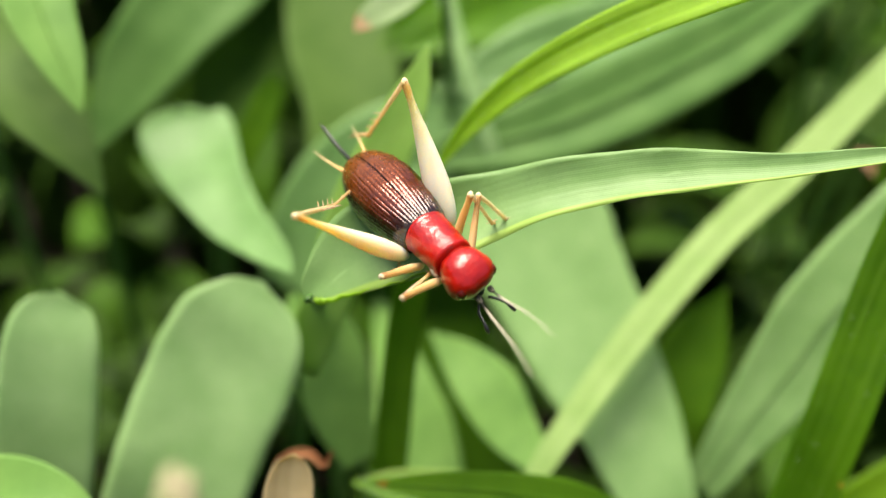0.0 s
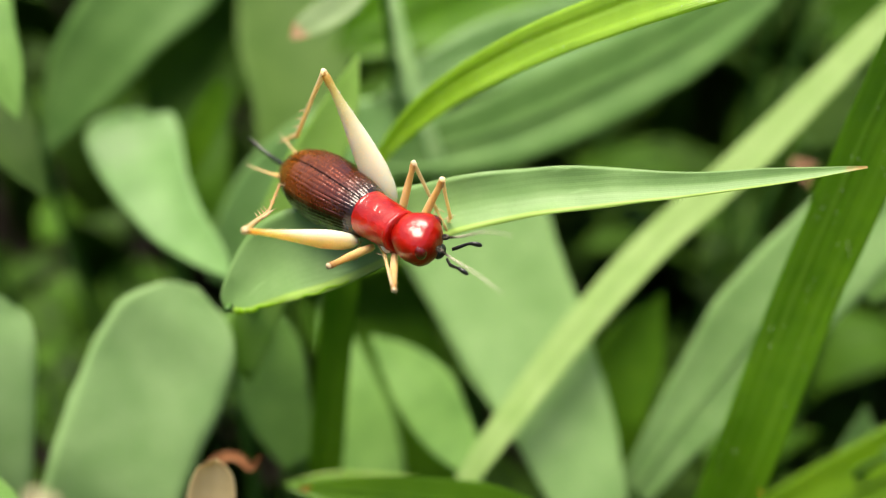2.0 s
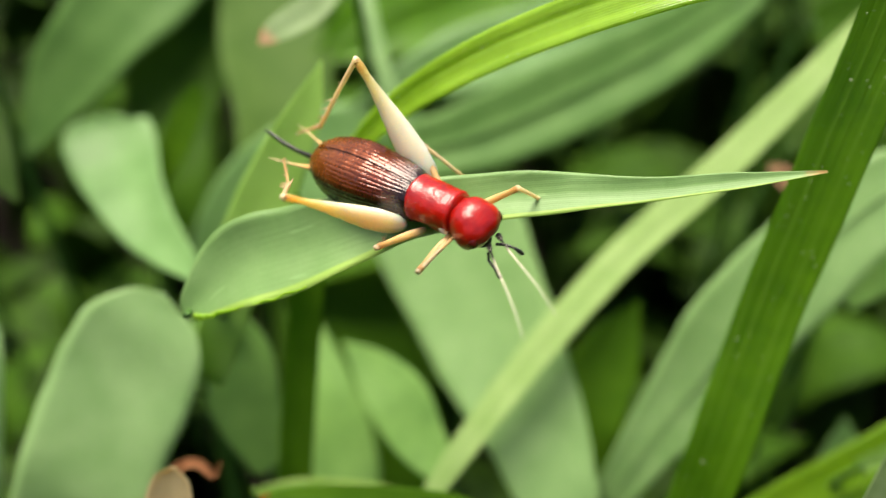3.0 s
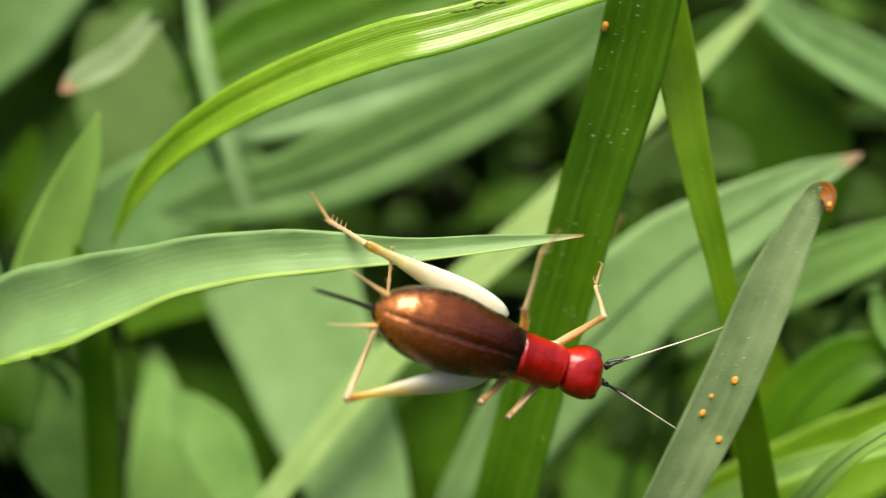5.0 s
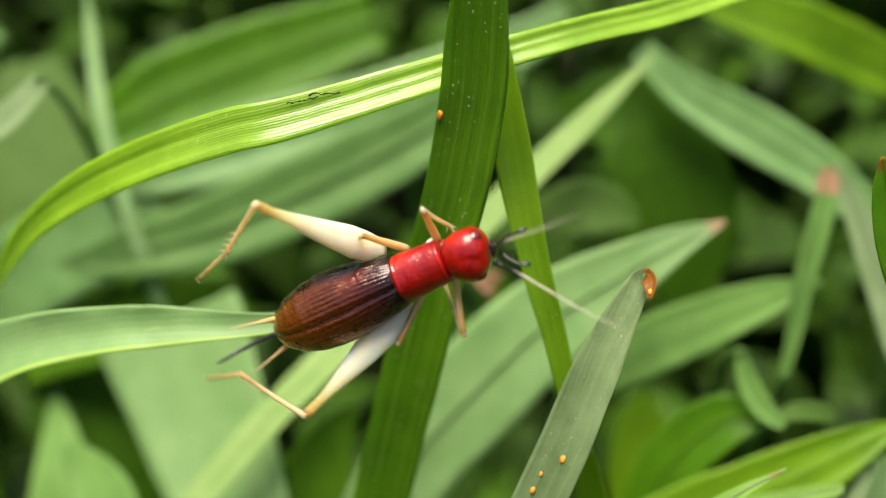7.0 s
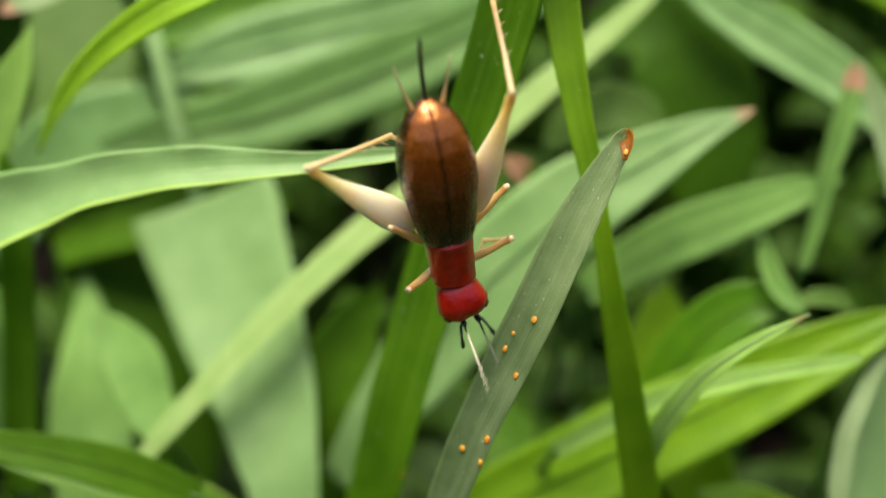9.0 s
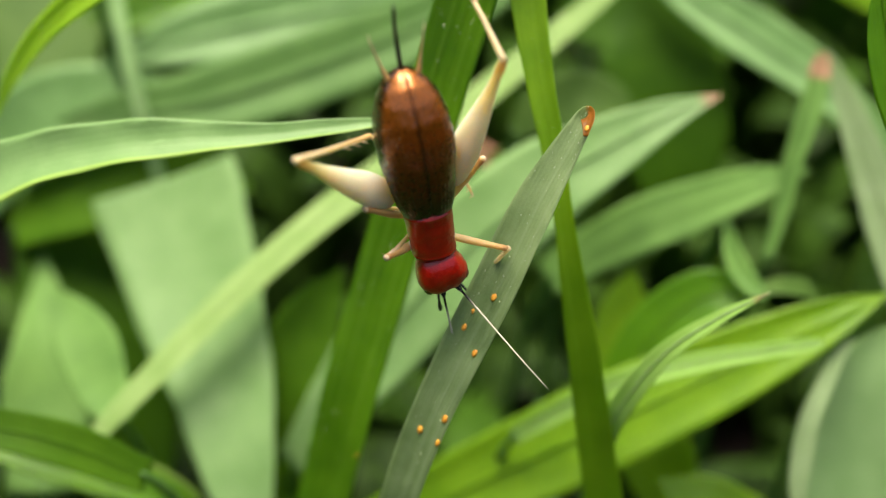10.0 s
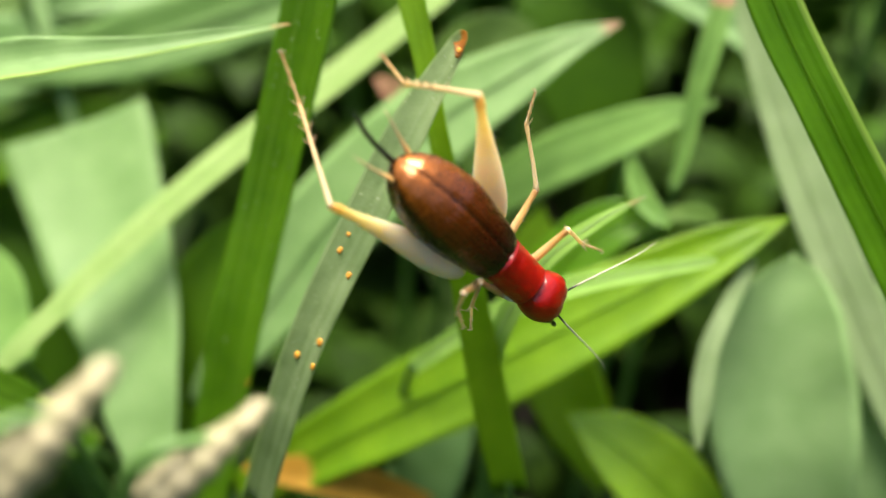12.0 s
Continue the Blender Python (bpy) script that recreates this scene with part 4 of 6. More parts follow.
cricket_head = part("head", head_shell(), RED, cricket, "glossy bright red rounded head")
part("neck", tube([(-0.35, 0, -0.06, 0.36), (-0.2, 0, -0.06, 0.48), (-0.05, 0, -0.06, 0.54), (0.1, 0, -0.06, 0.55), (0.3, 0, -0.04, 0.5)], 28), RED, cricket_head)
for s in (1, -1):
    part("eye", blob((0.64, s * 0.52, 0.10), (0.25, 0.21, 0.28), Matrix.Rotation(s * 0.35, 3, "Z"), 20, 14), EYE, cricket_head, "dark red compound eye")
bm = blob((0.92, 0, -0.46), (0.20, 0.26, 0.22), None, 18, 12)
part("mouth", bm, BLACK, cricket_head)
for s in (1, -1):
    bm = tube([(1.25, s * 0.18, -0.5, 0.06), (1.42, s * 0.34, -0.52, 0.07), (1.62, s * 0.42, -0.42, 0.06), (1.66, s * 0.43, -0.40, 0.05), (1.76, s * 0.46, -0.38, 0.07), (1.9, s * 0.49, -0.40, 0.095), (2.0, s * 0.51, -0.44, 0.085), (2.06, s * 0.52, -0.47, 0.03)], 10, 0.7)
    part("palp", bm, BLACK, cricket_head, "black paddle-shaped palp")
antennae = {}
for key, s in (("L", 1), ("R", -1)):
    rows = [(0, 0, 0, 0.10), (0.12, 0, 0, 0.085)]
    for k in range(1, 26):
        q = k / 25
        rows.append((0.12 + 4.0 * q, 0.0, 0.55 * math.sin(q * 2.6) * q, 0.030 * (1 - q) ** 0.8 + 0.006))
    antennae[key] = part("antenna", tube(rows, 8), FEELER, cricket_head, "thin antenna, black at the base and straw-coloured beyond")

# tail: egg-laying blade and two cerci
bm = tube([(-4.2, 0, -0.05, 0.14), (-4.7, 0, -0.06, 0.115), (-5.3, 0, -0.02, 0.105), (-5.8, 0, 0.14, 0.105), (-6.25, 0, 0.42, 0.085), (-6.45, 0, 0.50, 0.02)], 10, 0.6)
part("ovipositor", bm, BLACK, cricket, "black curved egg-laying blade")
for s in (1, -1):
    bm = tube([(-4.1, s * 0.36, 0.0, 0.12), (-4.35, s * 0.44, 0.03, 0.085), (-4.85, s * 0.57, 0.10, 0.036), (-5.4, s * 0.70, 0.20, 0.026), (-5.75, s * 0.76, 0.28, 0.008)], 8)
    part("cercus", bm, CERCUS, cricket, "straw-coloured tapering cercus")


def limb(rows, flat, hairs, seed, sides=14):
    bm = tube(rows, sides, flat)
    r = random.Random(seed)
    p = np.array(rows)
    for _ in range(hairs):
        k = r.uniform(0.05, 0.95) * (len(p) - 1)
        i = int(k)
        c = p[i] + (p[i + 1] - p[i]) * (k - i)
        a = r.uniform(0, 6.283)
        o = np.array([0.5, math.cos(a) * flat, math.sin(a)])
        foot = c[:3] + c[3] * 0.9 * np.array([0, math.cos(a) * flat, math.sin(a)])
        size = r.uniform(0.05, 0.13)
        tube([(*foot, 0.008), (*(foot + o * size), 0.002)], 4, 1.0, bm)
    return bm


def hind_rows(n=26):
    keys = [(0, 0.24), (0.05, 0.40), (0.14, 0.48), (0.28, 0.50), (0.45, 0.41), (0.62, 0.29), (0.78, 0.175), (0.88, 0.13), (0.95, 0.155), (1.0, 0.11)]
    out = []
    for k in range(n + 1):
        q = k / n
        r = profile(q, keys)[0]
        out.append((4.5 * q, 0, 0.06 * math.sin(math.pi * q), r))
    return out


def shin(length, thick, foot, spurs, seed):
    """Tibia and foot: straight shaft, spurs at its end, then a jointed, bent foot with two claws."""
    rows = [(-0.05, 0, 0, thick * 1.5), (0.1, 0, 0, thick * 1.25), (length * 0.4, 0, 0.02, thick), (length * 0.8, 0, 0, thick * 0.95), (length * 0.97, 0, 0, thick * 1.15), (length, 0, -0.01, thick)]
    b = radians(28)
    for q, r in ((0.06, 0.75), (0.30, 0.7), (0.36, 0.9), (0.42, 0.65), (0.58, 0.65), (0.63, 0.85), (0.68, 0.55), (0.95, 0.6), (1.0, 0.4)):
        rows.append((length + foot * q * math.cos(b), 0, foot * q * math.sin(b), thick * r))
    bm = limb(rows, 0.9, 16, seed, 10)
    e = np.array(rows[-1][:3])
    for s in (1, -1):
        tube([(*e, thick * 0.35), (*(e + np.array([0.08, s * 0.07, -0.02])), thick * 0.2), (*(e + np.array([0.10, s * 0.10, -0.08])), 0.004)], 5, 1.0, bm)
    for k in range(spurs):
        s = 1 if k % 2 else -1
        x = length * (0.98 - 0.13 * (k // 2))
        c = np.array([x, s * thick * 0.6, thick * 0.5])
        tube([(*c, 0.026), (*(c + np.array([0.11, s * 0.10, 0.07])), 0.013), (*(c + np.array([0.20, s * 0.17, 0.11])), 0.003)], 5, 1.0, bm)
    return bm


legs, tibias = {}, {}
for k, key in enumerate(("HL", "HR", "ML", "MR", "FL", "FR")):
    if key[0] == "H":
        legs[key] = part("hind_femur", limb(hind_rows(), 0.57, 40, k, 20), CREAM, cricket, "swollen cream hind thigh with an orange knee")
        tibias[key] = part("hind_tibia", shin(3.4, 0.075, 1.5, 8, k + 20), AMBER, legs[key], "thin amber shin with spurs and a jointed foot")
    else:
        name = "middle" if key[0] == "M" else "front"
        rows = [(0, 0, 0, 0.10), (0.15, 0, 0, 0.125), (0.6, 0, 0.02, 0.135), (1.1, 0, 0.02, 0.12), (1.6, 0, 0, 0.095), (1.82, 0, 0, 0.108), (1.9, 0, 0, 0.085)]
        legs[key] = part(name + "_femur", limb(rows, 0.85, 14, k, 12), AMBER, cricket, "slim amber thigh")
        tibias[key] = part(name + "_tibia", shin(1.9, 0.062, 0.95, 2, k + 40), AMBER, legs[key], "thin amber shin with a jointed foot")


# ---- small things on the leaves ----
def on_leaf(root, along, across):
    """A place on the face of a leaf's blade, in the leaf's own space (mm), with the ways along, across and out of it."""
    points, normal, fold = BLADES[root.name]
    s = spline(points, 200)
    k = int(along * 200)
    t = unit(s[min(k + 2, 200), :3] - s[max(k - 2, 0), :3])
    side = unit(np.cross(t, np.array(normal, float)))
    out = np.cross(side, t)
    half = s[k, 3] / 2
    at = s[k, :3] + side * half * across + out * (fold * half * (abs(across) ** 1.3 - 0.5) + 0.03)
    return at - np.array(root.location) / MM, t, side, out


# the rolled, toothed lime margin round the foot of the pale leaf
rows = []
for k in range(46):
    q = 0.035 + 0.30 * k / 45
    at, t, side, out = on_leaf(leaf_A, q, 0.97)
    wiggle = noise.noise((k * 0.33, 2.0, 0.0))
    rows.append((*(at + side * (0.10 * wiggle - 0.03) + out * (0.06 * noise.noise((k * 0.5, 5.0, 1.0)) - 0.02)), (0.045 + 0.075 * math.exp(-((k / 17) ** 2))) * (1 + 0.5 * noise.noise((k * 0.6, 9.0, 3.0)))))
part("margin", tube(rows, 8, 0.7), leaf_look("fresh"), leaf_A, "rolled lime-green margin")

SPOTS = [(0.345, -0.13), (0.323, 0.38), (0.29, -0.57), (0.302, 0.4), (0.21, -0.72), (0.185, -0.9), (0.18, 0.23), (0.96, 0.0)]
SSPOTS = [(0.7, 0.9), (0.225, -0.9)]
CRUMBS = [(0.5, -0.6), (0.492, -0.63)]


def spot(root, along, across, size, material, name, seed):
    at, t, side, out = on_leaf(root, along, -across)
    turn = Matrix((t, side, out)).transposed()
    bm = blob(at, (size * 1.25, size * 0.85, size * 0.45), turn, 12, 8, None, 0.35, seed)
    part(name, bm, material, root)


for k, (v, u) in enumerate(SPOTS):
    spot(leaf_B, v, u, (0.105, 0.065, 0.10, 0.095, 0.12, 0.10, 0.115, 0.08)[k % 8], RUST, "rust_spot", k)
for k, (v, u) in enumerate(SSPOTS):
    spot(leaf_S, v, u, (0.13, 0.06)[k], RUST, "rust_spot", k + 30)
r = random.Random(9)
for k, (v, u) in enumerate(CRUMBS):
    # a scrap of dark plant fibre, kinked and broken
    at, t, side, out = on_leaf(leaf_C, v, -u)
    bm = bmesh.new()
    for q in range(2):
        p = at + out * 0.05 + t * r.uniform(-0.1, 0.1)
        rows = [(*p, 0.03)]
        for n in range(5):
            p = p + t * r.uniform(0.06, 0.13) * (1 if q else -1) + side * r.uniform(-0.05, 0.05) + out * r.uniform(-0.02, 0.04)
            rows.append((*p, r.uniform(0.012, 0.04)))
        tube(rows, 6, 0.8, bm)
    part("crumb", bm, CRUMB, leaf_C)


def grains(root, count, lo, hi, size, seed):
    """Pollen and tiny droplets scattered along the ribs."""
    r = random.Random(seed)
    bm = bmesh.new()
    for k in range(count):
        at, t, side, out = on_leaf(root, r.uniform(lo, hi), r.uniform(-0.85, 0.85))
        q = size * r.uniform(0.4, 1.3)
        blob(at + out * 0.03, (q * r.uniform(0.8, 2.2), q, q * 0.8), Matrix((t, side, out)).transposed(), 6, 4, bm)
    ob = part("pollen", bm, GRAIN, root, "scattered pale grains")
    tagged(ob, kind="stuff")


grains(leaf_S, 110, 0.2, 0.85, 0.02, 5)
grains(leaf_C, 50, 0.4, 0.95, 0.016, 6)
grains(leaf_B, 80, 0.1, 0.84, 0.017, 7)
grains(leaf_T, 14, 0.4, 0.8, 0.013, 8)


def seed_head(foot, top, size, label):
    """A short spike of husks on a stalk."""
    foot, top = np.array(foot), np.array(top)
    root = tagged(new("seed_head"), label, "seed head", "seed heads")
    root.location = Vector((foot[0], foot[1] + 2, 0)) * MM
    off = np.array(root.location) / MM
    d = top - foot
    path = spline([(*(np.array([foot[0], foot[1] + 2, -0.5]) - off), 0.3), (*(np.array([foot[0], foot[1] + 1, foot[2] * 0.5]) - off), 0.27), (*(foot - off), 0.22), (*(foot + d * 0.9 - off), 0.1)], 20)
    part("stalk", tube([tuple(q) for q in path], 8), STALK, root)
    axis = unit(d)
    side = unit(np.cross(axis, (0.2, 0.3, 1.0)))
    for k in range(11):
        q = k / 10
        at = foot + d * (0.22 + 0.72 * q) + side * (0.16 * size * (1 if k % 2 else -1) * (1 - 0.7 * q)) - off
        turn = Vector(axis + side * (0.25 if k % 2 else -0.25)).to_track_quat("X", "Z").to_matrix()
        fat = size * (0.42 + 0.16 * math.sin(math.pi * min(1, q + 0.15)) - 0.12 * q)
        part("husk", blob(at, (0.75 * size, fat, fat), turn, 14, 10, None, 0.15, k), SEED, root)


seed_head((5.93, -13.91, 36.76), (8.72, -12.55, 39.02), 0.85, "pale straw seed head close to the lens")
seed_head((3.45, -15.25, 38.19), (6.04, -13.64, 40.81), 1.0, "pale greenish straw seed head close to the lens")
seed_head((-15.03, -14.0, 42.60), (-14.81, -12.9, 44.25), 0.8, "pinkish cream seed head close to the lens")


# ---- what moves ----
def motions():
    walk(cricket, [
        (0, P(-10.35, -0.803, 40.226, 15.6, 0.1, -56.4)),
        (0.5, P(-9.362, -0.441, 41.06, 22.8, -4.1, -49.3)),
        (1, P(-9.754, -0.561, 40.996, 16.7, -7.8, -51.5)),
        (1.5, P(-9.727, -0.543, 40.979, 16.1, -7.5, -51)),
        (2, P(-9.323, -0.237, 41.104, 19.5, -7.6, -47.2)),
        (2.5, P(-8.941, -0.114, 40.958, 18.3, -4.3, -45.7)),
        (3.1, P(-5.649, 0.676, 41.673, 17.9, -4.7, -32.7)),
        (3.8, P(-1.81, 1.598, 42.507, 17.4, -5, -17.5)),
        (4.5, P(2.03, 2.52, 43.341, 16.8, -5.2, -2.3)),
        (4.7, P(3.178, 2.058, 42.522, 15.7, 0, -6.8)),
        (4.8, P(3.215, -1.000, 40.924, 48.2, 9.4, 23.9)),
        (4.9, P(3.393, -1.488, 40.258, 51.5, 25.8, 10.5)),
        (5, P(4.867, -1.494, 40.013, 51.7, 29.6, 7.4)),
        (5.3, P(5.362, -1.855, 39.921, 51.6, 28.8, 8)),
        (5.5, P(5.397, -0.943, 40.134, 16.9, -16.9, -20.6)),
        (5.75, P(5.828, 0.497, 41.802, 32.3, -37.6, 8.7)),
        (6, P(6.259, 1.938, 43.471, 33, -62.4, 44.5)),
        (6.5, P(6.63, 2.214, 44.449, 51.6, -60, 27)),
        (7.2, P(6.424, 0.965, 43.239, 64.7, -9, 2.5)),
        (7.8, P(6.247, -0.106, 42.202, 59, 35.3, -12.5)),
        (8.5, P(6.041, -1.356, 40.992, -16, 71.4, -94.5)),
        (9, P(6.553, -2.341, 40.962, 36.3, 79.3, -34)),
        (9.5, P(7.358, -2.122, 40.826, 52.4, 76.2, -15.6)),
        (10, P(7.216, -2.062, 40.527, 44.8, 77.8, -24.6)),
        (10.5, P(7.127, -2.212, 40.682, 50.8, 78, -18)),
        (11, P(8.173, -3.197, 40.124, 40.5, 71.1, -25.4)),
        (11.5, P(9.446, -3.191, 39.578, 54, 59, 0.6)),
        (12, P(13.756, -4.228, 37.234, 46.9, 48, 8.9)),
    ])
    walk(cricket_head, [
        (0, P(1.5, 0, 0.1, 0, 35.8, 5.9)),
        (0.5, P(1.5, 0, 0.1, 0, 38.2, -5.7)),
        (1, P(1.5, 0, 0.1, 0, 4.2, 8.4)),
        (1.5, P(1.5, 0, 0.1, -0, 8.6, 5.4)),
        (2, P(1.5, 0, 0.1, -0, 9.9, 20.4)),
        (2.5, P(1.5, 0, 0.1, 0, 27.1, 6)),
        (4.5, P(1.5, 0, 0.1, 0, 44.6, -18.5)),
        (4.85, P(1.5, 0, 0.1, 0, -7, 11.8)),
        (5, P(1.5, 0, 0.1, 0, -7, 11.8)),
        (5.3, P(1.5, 0, 0.1, 0, -7, 11.8)),
        (5.5, P(1.5, 0, 0.1, 0, -9.2, 49.3)),
        (6, P(1.5, 0, 0.1, 0, 41, 36.6)),
        (6.25, P(1.5, 0, 0.1, -7, 14.3, 6.8)),
        (6.5, P(1.5, 0, 0.1, 0, -12.2, -19.7)),
        (8.5, P(1.5, 0, 0.1, -0, 20.1, 4.5)),
        (9, P(1.5, 0, 0.1, -0, -14.6, 11.6)),
        (9.5, P(1.5, 0, 0.1, 0, -16.5, 2.2)),
        (10, P(1.5, 0, 0.1, 0, 2.6, 12.2)),
        (10.5, P(1.5, 0, 0.1, 0, -3.8, 6)),
        (11, P(1.5, 0, 0.1, -0, 20.6, 15.4)),
        (11.5, P(1.5, 0, 0.1, -0, 1.6, 15.8)),
        (12, P(1.5, 0, 0.1, 0, 15.5, 14.6)),
    ])
    walk(legs['HL'], [
        (0, P(-0.55, 0.82, -0.62, 51.3, -52.1, 155.7)),
        (0.5, P(-0.55, 0.82, -0.62, 63.2, -61.3, 148)),
        (1, P(-0.55, 0.82, -0.62, 58.4, -58.4, 152.8)),
        (1.5, P(-0.55, 0.82, -0.62, 58.1, -58, 152.5)),
        (2, P(-0.55, 0.82, -0.62, 57.9, -58.7, 152.4)),
        (2.5, P(-0.55, 0.82, -0.62, 51.1, -52.8, 154.2)),
        (3.5, P(-0.55, 0.82, -0.62, 48.7, -51.7, 156.2)),
        (4.467, P(-0.55, 0.82, -0.62, 46.4, -36.6, 158.1)),
        (4.5, P(-0.55, 0.82, -0.62, 46.4, -50.6, 158.1)),
        (4.533, P(-0.55, 0.82, -0.62, 46.4, -64.6, 158.1)),
        (4.6, P(-0.55, 0.82, -0.62, 46.4, -46, 158.1)),
        (4.85, P(-0.55, 0.82, -0.62, 59.3, 15.5, 169.8)),
        (5, P(-0.55, 0.82, -0.62, 59.3, 15.5, 169.8)),
        (5.3, P(-0.55, 0.82, -0.62, 59.3, 15.5, 169.8)),
        (5.5, P(-0.55, 0.82, -0.62, 51.1, -45.5, 174.1)),
        (6, P(-0.55, 0.82, -0.62, 71.7, -26.6, 140.2)),
        (6.25, P(-0.55, 0.82, -0.62, 14.2, -31.6, 119.6)),
        (6.5, P(-0.55, 0.82, -0.62, -49.3, -49.6, 113.5)),
        (7.5, P(-0.55, 0.82, -0.62, 1.2, -23, 129.5)),
        (8.5, P(-0.55, 0.82, -0.62, 51.1, -15.9, 159.8)),
        (9, P(-0.55, 0.82, -0.62, 46.4, -20.7, 162.3)),
        (9.5, P(-0.55, 0.82, -0.62, 44.6, -22, 155.7)),
        (10, P(-0.55, 0.82, -0.62, 45.8, -19.3, 155.9)),
        (10.5, P(-0.55, 0.82, -0.62, 45.2, -19, 155.8)),
        (11, P(-0.55, 0.82, -0.62, 46.5, -14.3, 157.2)),
        (11.5, P(-0.55, 0.82, -0.62, 42.4, -16.5, 155.7)),
        (12, P(-0.55, 0.82, -0.62, 35.6, -27.1, 157.4)),
    ])
    walk(tibias['HL'], [
        (0, P(4.5, 0, 0, -120.4, 61.3, -143.7)),
        (0.5, P(4.5, 0, 0, -134.2, 52.5, -162.1)),
        (1, P(4.5, 0, 0, -108, 54.4, -141.6)),
        (1.5, P(4.5, 0, 0, -105.6, 54.9, -138.7)),
        (2, P(4.5, 0, 0, -117.5, 56.5, -146.8)),
        (2.5, P(4.5, 0, 0, -137.6, 64.9, -153.3)),
        (3.5, P(4.5, 0, 0, -101.6, 51.6, -140)),
        (4.5, P(4.5, 0, 0, -77.6, 36.7, -140.7)),
        (4.85, P(4.5, 0, 0, -37.8, 23.1, -65.9)),
        (5, P(4.5, 0, 0, -37.8, 23.1, -65.9)),
        (5.3, P(4.5, 0, 0, -37.8, 23.1, -65.9)),
        (5.5, P(4.5, 0, 0, -44.4, 16.9, -58.5)),
        (6, P(4.5, 0, 0, -74.3, 41.3, -118.7)),
        (6.17, P(4.5, 0, 0, -53.5, 0.7, -136.3)),
        (6.33, P(4.5, 0, 0, -17.4, -27.5, -170.9)),
        (6.5, P(4.5, 0, 0, 32.4, -24.2, 140.5)),
        (7, P(4.5, 0, 0, 50.3, 2.4, 110.4)),
        (7.5, P(4.5, 0, 0, 53.7, 34, 84.8)),
        (8, P(4.5, 0, 0, 30.9, 62.3, 40.5)),
        (8.5, P(4.5, 0, 0, -36.9, 59.1, -46.8)),
        (9, P(4.5, 0, 0, -56, 42.2, -80.6)),
        (9.5, P(4.5, 0, 0, -63.3, 54.9, -85.1)),
        (10, P(4.5, 0, 0, -53.7, 60, -68.9)),
        (10.5, P(4.5, 0, 0, -54.8, 58.9, -70.9)),
        (11, P(4.5, 0, 0, -41.6, 51.7, -54.7)),
        (11.5, P(4.5, 0, 0, -47.1, 37.7, -65.6)),
        (12, P(4.5, 0, 0, -80, 48.1, -117.6)),
    ])
    walk(legs['HR'], [
        (0, P(-0.55, -0.82, -0.62, -63.4, -57.7, -88.9)),
        (0.5, P(-0.55, -0.82, -0.62, -59.6, -56.6, -93.9)),
        (1, P(-0.55, -0.82, -0.62, -78.6, -53.4, -67.4)),
        (1.5, P(-0.55, -0.82, -0.62, -78.3, -53.5, -67.4)),
        (2, P(-0.55, -0.82, -0.62, -70.1, -54.1, -79.4)),
        (2.5, P(-0.55, -0.82, -0.62, -62.4, -54.3, -89.9)),
        (3.5, P(-0.55, -0.82, -0.62, 2.3, -42.8, -144.6)),
        (4.5, P(-0.55, -0.82, -0.62, 32.7, -9.3, -162.4)),
        (4.85, P(-0.55, -0.82, -0.62, 45.4, -14.1, -158.3)),
        (5, P(-0.55, -0.82, -0.62, 45.4, -14.1, -158.3)),
        (5.3, P(-0.55, -0.82, -0.62, 45.4, -14.1, -158.3)),
        (5.4, P(-0.55, -0.82, -0.62, 41.6, -23.8, -123)),
        (5.5, P(-0.55, -0.82, -0.62, 31.8, -29.5, -84.5)),
        (6, P(-0.55, -0.82, -0.62, 54.3, -24.4, -158.5)),
        (6.25, P(-0.55, -0.82, -0.62, -8.2, -28.1, -162.5)),
        (6.5, P(-0.55, -0.82, -0.62, -73.5, -32.9, -160.5)),
        (7.5, P(-0.55, -0.82, -0.62, -64.7, -21.9, -157.9)),
        (8.5, P(-0.55, -0.82, -0.62, -56, -11.4, -153.8)),
        (9, P(-0.55, -0.82, -0.62, -51, -20.6, -140.8)),
        (9.5, P(-0.55, -0.82, -0.62, -49.2, -28.3, -138.4)),
        (10, P(-0.55, -0.82, -0.62, -50.6, -30.4, -139.4)),
        (10.5, P(-0.55, -0.82, -0.62, -50.6, -28.3, -141.2)),
        (11, P(-0.55, -0.82, -0.62, -58.7, -24, -147.2)),
        (11.5, P(-0.55, -0.82, -0.62, -59.7, -18.4, -150.2)),
        (11.75, P(-0.55, -0.82, -0.62, -2.5, -12, -165)),
        (12, P(-0.55, -0.82, -0.62, 50.9, 3.4, -167.8)),
    ])
